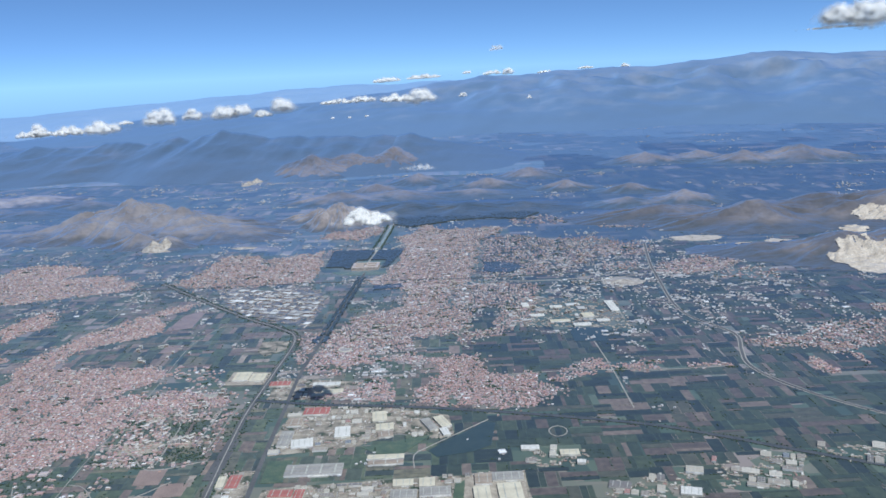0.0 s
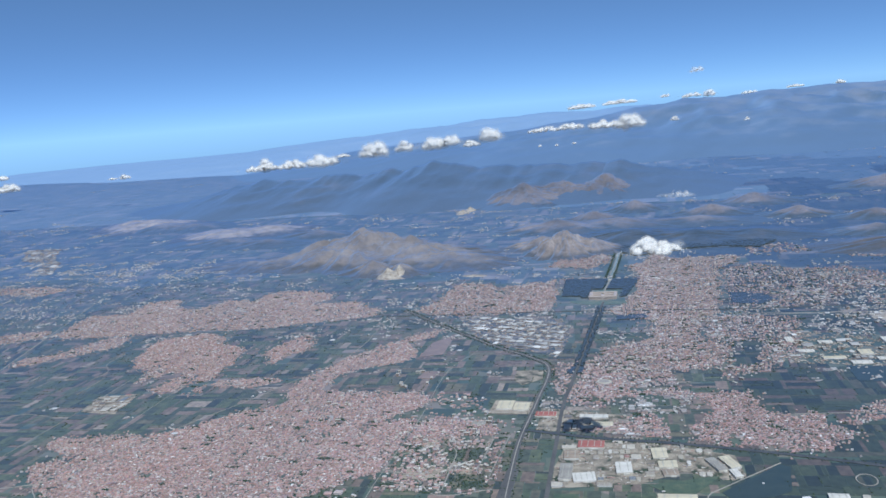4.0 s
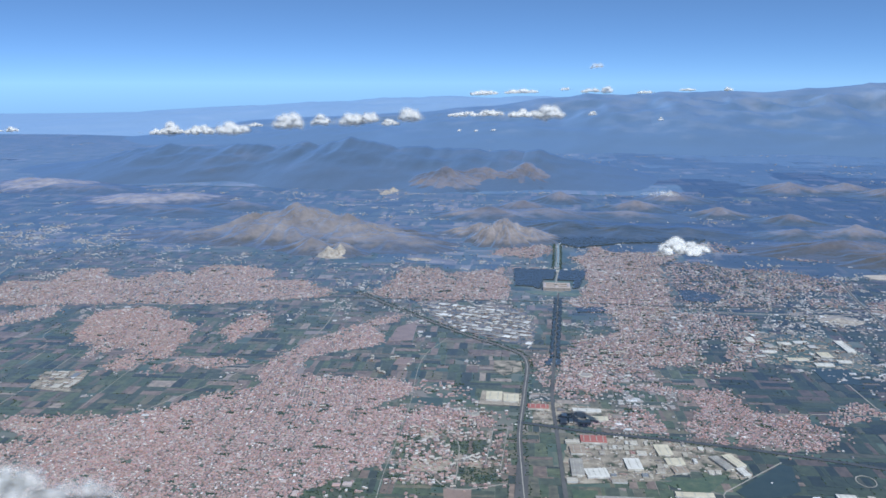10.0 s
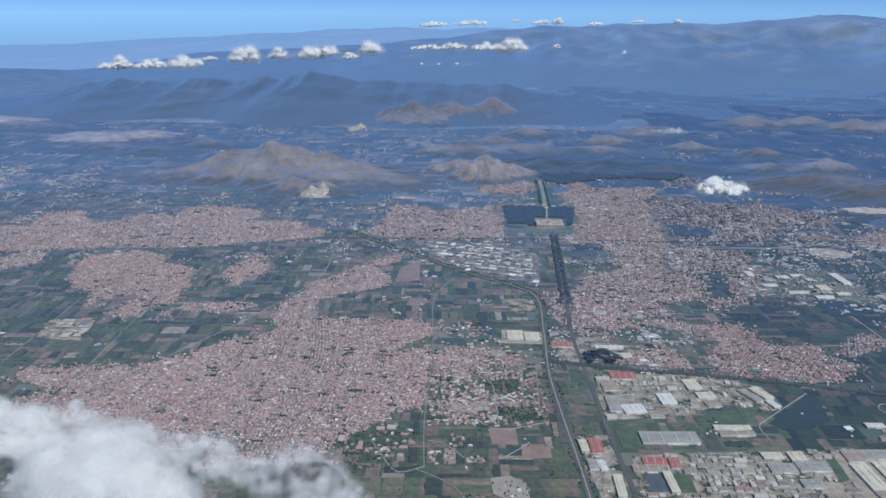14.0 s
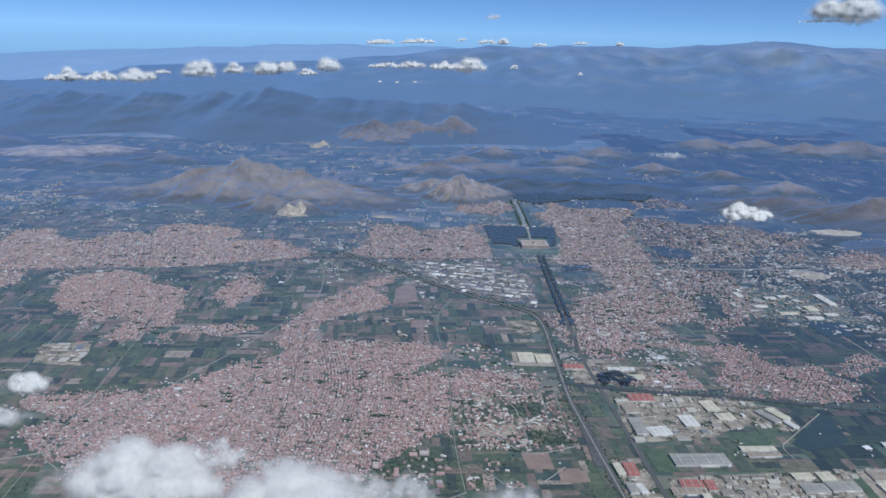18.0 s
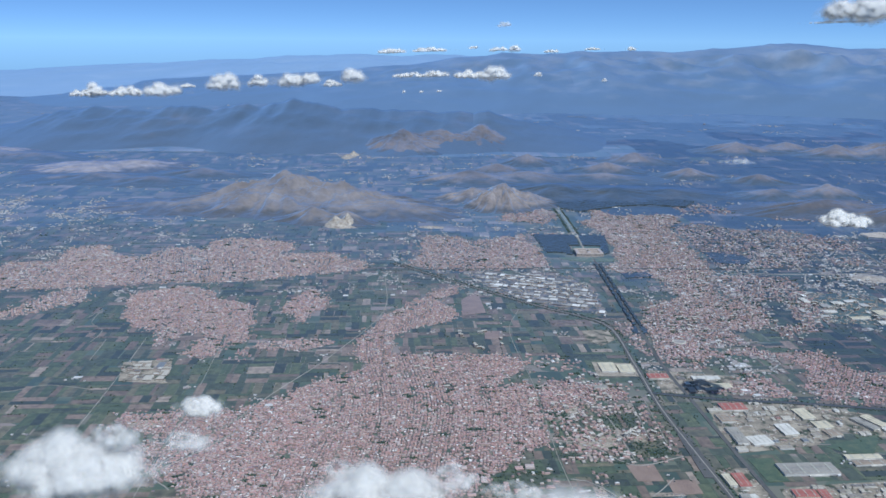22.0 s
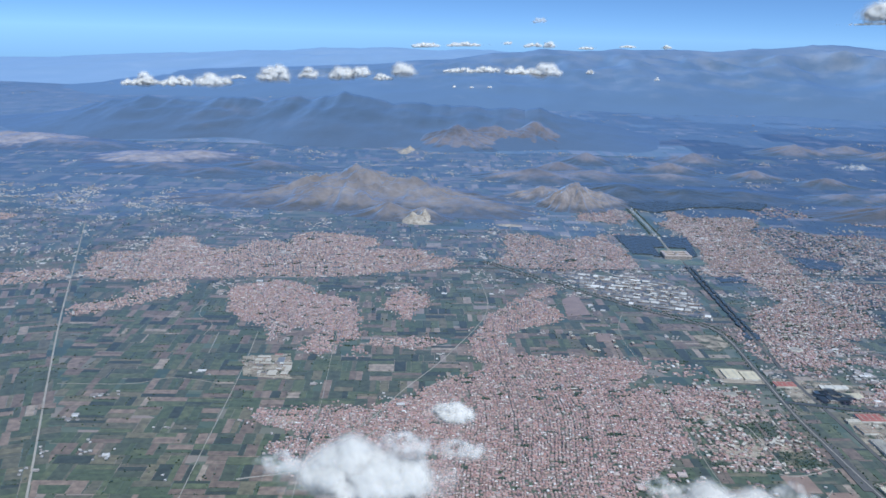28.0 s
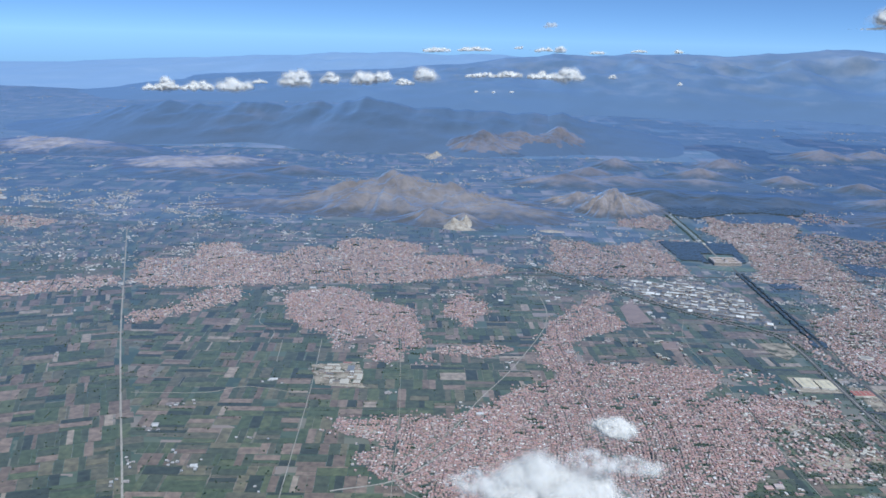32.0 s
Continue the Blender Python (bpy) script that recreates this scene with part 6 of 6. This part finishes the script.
# Canopy greens turned bluish, with haze over the woods put into the colour.
mat_wood = material("wood_canopy", [(0.3, (0.016, 0.025, 0.027)), (0.5, (0.026, 0.037, 0.036)), (0.7, (0.042, 0.054, 0.047))], "noise", 5, 0.9, 0.85, 0.1, S * 0.8, 0.35, haze_spread=0.48)
canopy([(-101, 842), (-28, 842), (-33, 770), (-40, 763), (-68, 761), (-92, 764)], [(-68, -39, 735, 797), (-58, -55, 735, 850), (-93, -74, 752, 768)], 1.3, "dense dark woods of the palace garden")
canopy([(-112, 1030), (-100, 1000), (-70, 992), (-40, 962), (10, 1000), (50, 1010), (90, 1000), (110, 1040), (60, 1075), (-100, 1075)], [(-66, -62, 960, 990)], 2.2, "dark woods at the head of the park", 1.6)
canopy([(56, 780), (84, 772), (96, 752), (80, 735), (58, 740)], [], 1.0, "dark barracks grove in the city")
canopy([(-34, 700), (-10, 704), (-8, 690), (-32, 684)], [], 0.9, "dark grove beside the avenue")
for off in (-2.1, 2.1):
    canopy([(-50.0 + off - 1.2, 728), (-50.0 + off + 1.2, 728), (-47.0 + off + 1.2, 650), (-43.6 + off + 1.2, 562), (-43.6 + off - 1.2, 562), (-47.0 + off - 1.2, 650)], [], 1.4, "dark double row of trees along the avenue", 0.5)
canopy([(-44 + 6.5 * math.cos(k * math.pi / 8), 553 + 8 * math.sin(k * math.pi / 8)) for k in range(16)], [(-45, -42.6, 540, 570)], 1.2, "dark round grove on the avenue")
x, y = along([(-58, 848), (-61, 918), (-65, 990)], (-3.4, -4.4, 3.4, 4.4), 1.2, 0.4)
trees("hedge_trees", x, y, rng.uniform(0.5, 0.8, len(x)), "dark tree rows along the park basins")
x, y = along(ROADS[1][2], (-2.4, 2.4, 3.2), 1.6, 0.6)
ok = (rng.random(len(x)) < 0.55) | (y > 540)
trees("roadside_trees", x[ok], y[ok], rng.uniform(0.35, 0.7, ok.sum()), "dark trees and scrub along the motorway bank")
x, y = along(ROADS[2][2], (-2.3, 2.3), 1.5, 0.5)
ok = rng.random(len(x)) < 0.75
trees("roadside_trees", x[ok], y[ok], rng.uniform(0.35, 0.65, ok.sum()), "dark scrub along the railway bank")
# hedges and single trees between the fields
pick = rng.random(len(fx)) < 0.22
hx, hy = [], []
for a, b, w, d in zip(fx[pick], fy[pick], fw[pick], fd[pick]):
    n = int(rng.integers(2, 9))
    s, side = np.sort(rng.uniform(-1, 1, n)) * rng.uniform(.3, 1), rng.choice([-1, 1])
    u, v = (s * w, np.full(n, side * d)) if w > d else (np.full(n, side * w), s * d)
    hx.append(a + u * math.cos(ft) - v * math.sin(ft))
    hy.append(b + u * math.sin(ft) + v * math.cos(ft))
x, y = np.concatenate(hx), np.concatenate(hy)
trees("field_trees", x, y, rng.uniform(0.22, 0.55, len(x)), "hedges and single trees between the fields")
x, y = rng.uniform(-700, 330, 16000), rng.uniform(260, 960, 16000)
ok = (wobble(x, y, 17, 1.0) + 0.6 * wobble(x, y, 5, 1.0) > 0.75) & clear_of_roads(x, y, 0.4)
for poly in [q[0] for q in WORKS.values()]:
    ok &= ~inside(x, y, poly)
trees("garden_trees", x[ok], y[ok], rng.uniform(0.3, 0.75, ok.sum()), "dark garden trees and small orchards on the plain")
for cx, cy, n, spread in ((-103, 334, 14, 4), (-87, 332, 10, 3), (-133, 336, 16, 5), (-70, 308, 7, 3), (-96, 350, 8, 4), (-122, 352, 10, 5)):
    x, y = cx + rng.normal(0, spread, n), cy + rng.normal(0, spread * .8, n)
    ok = clear_of_roads(x, y, 0.7)
    x, y = x[ok], y[ok]
    k = len(x)
    houses_mesh("farm_houses", x, y, np.full(k, .1) + rng.choice([0, math.pi / 2], k), rng.uniform(1, 2.4, k), rng.uniform(.8, 1.5, k), rng.uniform(.4, .8, k), rng.uniform(.1, .25, k), "farm houses and barns with pale and red roofs", mat_roof_mixed, "farm houses", mat_tan_lot)
    x, y = cx + rng.normal(0, spread * 1.3, 3 * n), cy + rng.normal(0, spread * 1.3, 3 * n)
    ok = clear_of_roads(x, y, 0.5)
    trees("farm_trees", x[ok], y[ok], rng.uniform(.3, .6, ok.sum()), "dark trees round the farm houses")
for poly in OPEN:
    x, y = fill(poly, 150)
    ok = clear_of_roads(x, y, 0.5)
    trees("grove", x[ok], y[ok], rng.uniform(0.3, 0.7, ok.sum()), "dark grove among the houses of the outskirts")
for poly, *_ in [TOWNS[n] for n in ("main", "city", "west", "old", "south", "hillfoot", "outskirt", "farms", "city_east", "city_east")]:
    x, y = fill(poly, 1000)
    ok = clear_of_roads(x, y, 0.4)
    trees("garden_trees", x[ok], y[ok], rng.uniform(0.25, 0.6, ok.sum()), "garden trees between town houses")
xs, ys = [], []
for gx, gy, long, wide, t in groves:
    n = int(long * wide * 5)
    u, v = rng.normal(0, 0.42 * long, n), rng.normal(0, 0.42 * wide, n)
    xs.append(gx + u * math.cos(t) - v * math.sin(t))
    ys.append(gy + u * math.sin(t) + v * math.cos(t))
x, y = np.concatenate(xs), np.concatenate(ys)
ok = clear_of_roads(x, y, 0.5)
trees("grove", x[ok], y[ok], rng.uniform(0.3, 0.7, ok.sum()), "dark groves and gardens inside the towns")
# single trees near the motorway junction
def tree():
    bm = bmesh.new()
    bmesh.ops.create_cone(bm, cap_ends=False, segments=6, radius1=.09, radius2=.04, depth=.7, matrix=Matrix.Translation((0, 0, .35)))
    root = tagged(new("tree"), "small round-crowned roadside tree", "tree", "trees at the junction")
    part("trunk", bm, mat_bark, root)
    bm = bmesh.new()
    for k in range(14):
        a, r = k * 2.4, 0.36 * math.sqrt(k / 14)
        bmesh.ops.create_icosphere(bm, subdivisions=1, radius=random.uniform(.16, .27), matrix=Matrix.Translation((r * math.cos(a), r * math.sin(a), .65 + random.uniform(-.18, .3))))
    part("crown", bm, mat_leaf, root)
    return root


first = tree()
for k in range(90):
    q = rng.uniform(0, 6.28)
    x, y = (-46 + 9 * math.cos(q), 295 + 10 * math.sin(q)) if k % 4 == 1 else (-25 + 7 * math.cos(q) * rng.random() ** .5, 284 + 13 * math.sin(q) * rng.random() ** .5)
    if clear_of_roads(np.array([x]), np.array([y]), 0.6)[0]:
        o = copy_thing(first, pose(x, y, 0, 0, 0, k * 40))
        s = rng.uniform(.7, 1.3)
        o.scale = (s, s, s)
first.matrix_basis = pose(-31, 276, 0)

# ---- clouds ----
a, e = radians(SUN_AZIMUTH), radians(SUN_HEIGHT)


def vapour(name, opaque, size, colour=(0.99, 0.98, 0.96, 1), lift=1.2):
    """White vapour: scatters light on both sides, thin in patches."""
    m = bpy.data.materials.new(name)
    m.use_nodes = True
    n, l = m.node_tree.nodes, m.node_tree.links
    n.remove(n["Principled BSDF"])
    out = n["Material Output"]
    dif, tra, clear = n.new("ShaderNodeBsdfDiffuse"), n.new("ShaderNodeBsdfTranslucent"), n.new("ShaderNodeBsdfTransparent")
    for b in (dif, tra):
        b.inputs["Color"].default_value = colour
    both, mix = n.new("ShaderNodeMixShader"), n.new("ShaderNodeMixShader")
    both.inputs[0].default_value = 0.36
    # Shading normals lean to the sun, brightening shaded sides like scattered light.
    soft = n.new("ShaderNodeVectorMath")
    soft.operation = "ADD"
    soft.inputs[1].default_value = (lift * math.sin(a) * math.cos(e), lift * math.cos(a) * math.cos(e), lift * math.sin(e))
    even = n.new("ShaderNodeVectorMath")
    even.operation = "NORMALIZE"
    l.new(n.new("ShaderNodeNewGeometry").outputs["Normal"], soft.inputs[0])
    l.new(soft.outputs[0], even.inputs[0])
    l.new(even.outputs[0], dif.inputs["Normal"])
    l.new(dif.outputs[0], both.inputs[1])
    l.new(tra.outputs[0], both.inputs[2])
    tex, span = n.new("ShaderNodeTexNoise"), n.new("ShaderNodeMapRange")
    l.new(n.new("ShaderNodeTexCoord").outputs["Object"], tex.inputs["Vector"])
    tex.inputs["Scale"].default_value, tex.inputs["Detail"].default_value = 1 / size, 6
    span.inputs["From Min"].default_value, span.inputs["From Max"].default_value = 0.35, 0.7
    span.inputs["To Min"].default_value, span.inputs["To Max"].default_value = opaque[0], opaque[1]
    l.new(tex.outputs[0], span.inputs["Value"])
    l.new(span.outputs[0], mix.inputs[0])
    l.new(clear.outputs[0], mix.inputs[1])
    l.new(both.outputs[0], mix.inputs[2])
    l.new(mix.outputs[0], out.inputs["Surface"])
    return m


scene.cycles.transparent_max_bounces = 48
mat_core, mat_wisp = vapour("cloud_core", (0.7, 0.92), 4), vapour("cloud_wisp", (0.0, 0.06), 3)
mat_thin = vapour("thin_vapour", (-0.06, 0.14), 3)
mat_core_far = vapour("far_cloud_core", (0.5, 0.75), 4, (0.99, 0.985, 0.97, 1), 1.7)
mat_veils = [vapour("cloud_veil", (q * 0.5, q), 2.5) for q in (0.42, 0.34, 0.26, 0.2, 0.14, 0.09)]
mat_veils_far = [vapour("far_cloud_veil", (q * 0.5, q), 2.5, (0.99, 0.985, 0.97, 1), 1.7) for q in (0.34, 0.2, 0.12)]


def puffs(r, kind, count, w, d, h, tilt, seed, near=True):
    bm = bmesh.new()
    for k in range(count):
        reach = (0.66, 0.95, 1.15)[kind]
        a, q = r.uniform(0, 2 * math.pi), reach * math.sqrt(r.random())
        u, v = q * math.cos(a), q * math.sin(a)
        top = max(0.12, 1 - (q / (reach * 1.05)) ** 1.8) * (0.6 + 0.4 * math.sin(u * 7 + seed) ** 2)
        size = h * (0.42 if near else 0.3, 0.34, 0.42)[kind] * r.uniform(0.6, 1.2) * (0.5 + 0.6 * top)
        c = Vector((u * w / 2, v * d / 2, r.random() * top * h * 0.7 + u * w / 2 * tilt))
        got = bmesh.ops.create_icosphere(bm, subdivisions=2, radius=1.0)["verts"]
        for p in got:
            n = p.co.copy()
            s = n * size * (1 + 0.25 * noise.fractal(n * 1.6 + c * 0.37 + Vector((seed, 0, 0)), 1.0, 2.0, 4))
            s.z = s.z * 0.9 if s.z > 0 else s.z * 0.45
            p.co = c + Vector((s.x * 1.2, s.y, s.z))
    for f in bm.faces:
        f.smooth = True
    return bm


billow = bpy.data.textures.new("billow", "CLOUDS")
billow.noise_scale, billow.noise_depth = 4.5, 3
billow_far = bpy.data.textures.new("billow_far", "CLOUDS")
billow_far.noise_scale, billow_far.noise_depth = 6.0, 4


def cloud(x, y, z, w, d, h, seed, label, lumps=26, wisps=30, tilt=0.0):
    """A cumulus: a fused heap of rounded lumps on a flat base, with thinning veils of vapour round it."""
    r = np.random.default_rng(seed)
    near = y < 1000
    ob = part("cloud", puffs(r, 0, max(lumps, 5) + int((7 if near else 4) * w / h), w, d, h, tilt, seed, near), (mat_core if y < 300 else mat_core_far) if lumps else mat_thin if near else mat_veils[3])
    tagged(ob, label, "cloud").location = (x, y, z)
    shells = [ob]
    for k in range(6 if y < 300 else 3):
        o = new("veil", ob.data)
        o.parent = ob
        o.material_slots[0].link = "OBJECT"
        o.material_slots[0].material = (mat_veils[k] if y < 300 else mat_veils_far[k]) if lumps else mat_thin if near else mat_veils_far[2]
        shells.append(o)
    for k, o in enumerate(shells):
        fuse = o.modifiers.new("fuse", "REMESH")
        fuse.mode, fuse.voxel_size, fuse.use_smooth_shade = "VOXEL", h * (0.05 if near else 0.08), True
        even = o.modifiers.new("even", "SMOOTH")
        even.iterations, even.factor = (5 if near else 2), 0.5
        push = o.modifiers.new("billow", "DISPLACE")
        push.texture, push.strength, push.texture_coords = (billow if near else billow_far), (min(h, 11) * (0.25 + 0.05 * k) if near else h * (0.24 + 0.05 * k)), "LOCAL"
        push.mid_level = 0.55 - (0.04 * k / (0.25 + 0.05 * k) if near else 0.07 * k / (0.24 + 0.05 * k))
    if wisps:
        tagged(part("wisp", puffs(r, 2, wisps, w, d, h, tilt, seed), mat_wisp, ob), kind="stuff")
    return ob


NEAR = "white cumulus cloud with frayed edges low over the town"
cloud(-137, 124, 104, 32, 26, 18, 1, NEAR, 30, 110)
cloud(-91, 114, 104, 22, 16, 11, 2, NEAR, 18, 80)
cloud(-172, 147, 103, 38, 20, 8.5, 3, NEAR, 22, 100)
cloud(-246, 172, 95, 36, 24, 10, 4, NEAR, 22, 90)
cloud(-131, 137, 109, 16, 12, 6, 5, "thin grey-white cloud patch low over the town", 0, 70)
THIN = "thin torn wisp of cloud over the town"
cloud(-229, 206, 96, 13, 10, 4.5, 6, THIN, 2, 60)
cloud(-226, 186, 96, 15, 9, 4, 7, THIN, 0, 60)
cloud(-101, 120, 114, 12, 9, 10, 8, THIN, 0, 70)
for k, (x, y, z, w, d, h) in enumerate(((-118, 128, 112, 12, 8, 6), (-110, 124, 113, 12, 8, 4), (-97, 123, 111, 12, 8, 6), (-70, 112, 108, 9, 6, 4), (-64, 116, 110, 6, 5, 6), (-146, 150, 106, 12, 7, 3), (-238, 174, 103, 16, 8, 4), (-264, 164, 102, 10, 7, 4), (-183, 160, 104, 9, 6, 3), (-160, 152, 107, 18, 8, 4))):
    cloud(x, y, z, w, d, h, 80 + k, THIN, 0, 50)
cloud(23, 408, 108, 31, 34, 7, 10, "single small white cloud over the city", 20, 50)
cloud(24, 594, 111, 24, 14, 5, 11, THIN, 0, 40)
ROW = "white cumulus in a row over the far valley"
for k, (x, z, w, h) in enumerate(((-1009, 72, 133, 17), (-1000, 73, 51, 25), (-928, 74, 120, 20), (-850, 77, 118, 29), (-791, 91, 47, 10), (-712, 91, 88, 34), (-637, 97, 55, 24), (-566, 98, 79, 30), (-528, 105, 58, 24), (-476, 97, 57, 14), (-433, 109, 47, 34), (-314, 117, 100, 12), (-256, 119, 80, 15), (-187, 117, 101, 16), (-131, 117, 83, 30), (-39, 121, 23, 9), (101, 111, 15, 6), (-323, 84, 9, 5), (-286, 84, 11, 5), (-248, 86, 13, 5), (-1804, 59, 107, 24), (-1819, 90, 68, 14), (-1416, 73, 43, 14), (-1453, 72, 40, 6))):
    cloud(x, 1820, z, w, w * 0.4, h, 20 + k, ROW, 14 + int(w / 10), 14, 0.03)
HIGH = "thin bright cloud bank far off above the mountains"
for k, (x, y, z, w, h) in enumerate(((-608, 4250, 132, 215, 26), (-423, 4250, 140, 264, 22), (-205, 4250, 154, 63, 16), (-81, 4250, 145, 127, 24), (-5, 4250, 145, 77, 36), (178, 4250, 139, 109, 18), (376, 4250, 152, 120, 14), (563, 4250, 152, 56, 22))):
    cloud(x, y, z, w, w * 0.3, h, 50 + k, HIGH, 16 + int(w / 16), 14, 0.03)
for k, (x, z, w, h) in enumerate(((1555, 318, 180, 110), (1702, 318, 240, 135))):
    cloud(x, 4300, z, w, w * 0.3, h, 70 + k, "tall bright cloud far off above the mountains", 22, 20, 0.03)
cloud(1557, 4300, 287, 455, 120, 14, 75, "flat pale veil at the base of a tall cloud", 0, 20, 0.03)
cloud(-56, 4250, 262, 102, 40, 26, 76, "faint torn wisp high in the blue sky", 0, 20, 0.12)
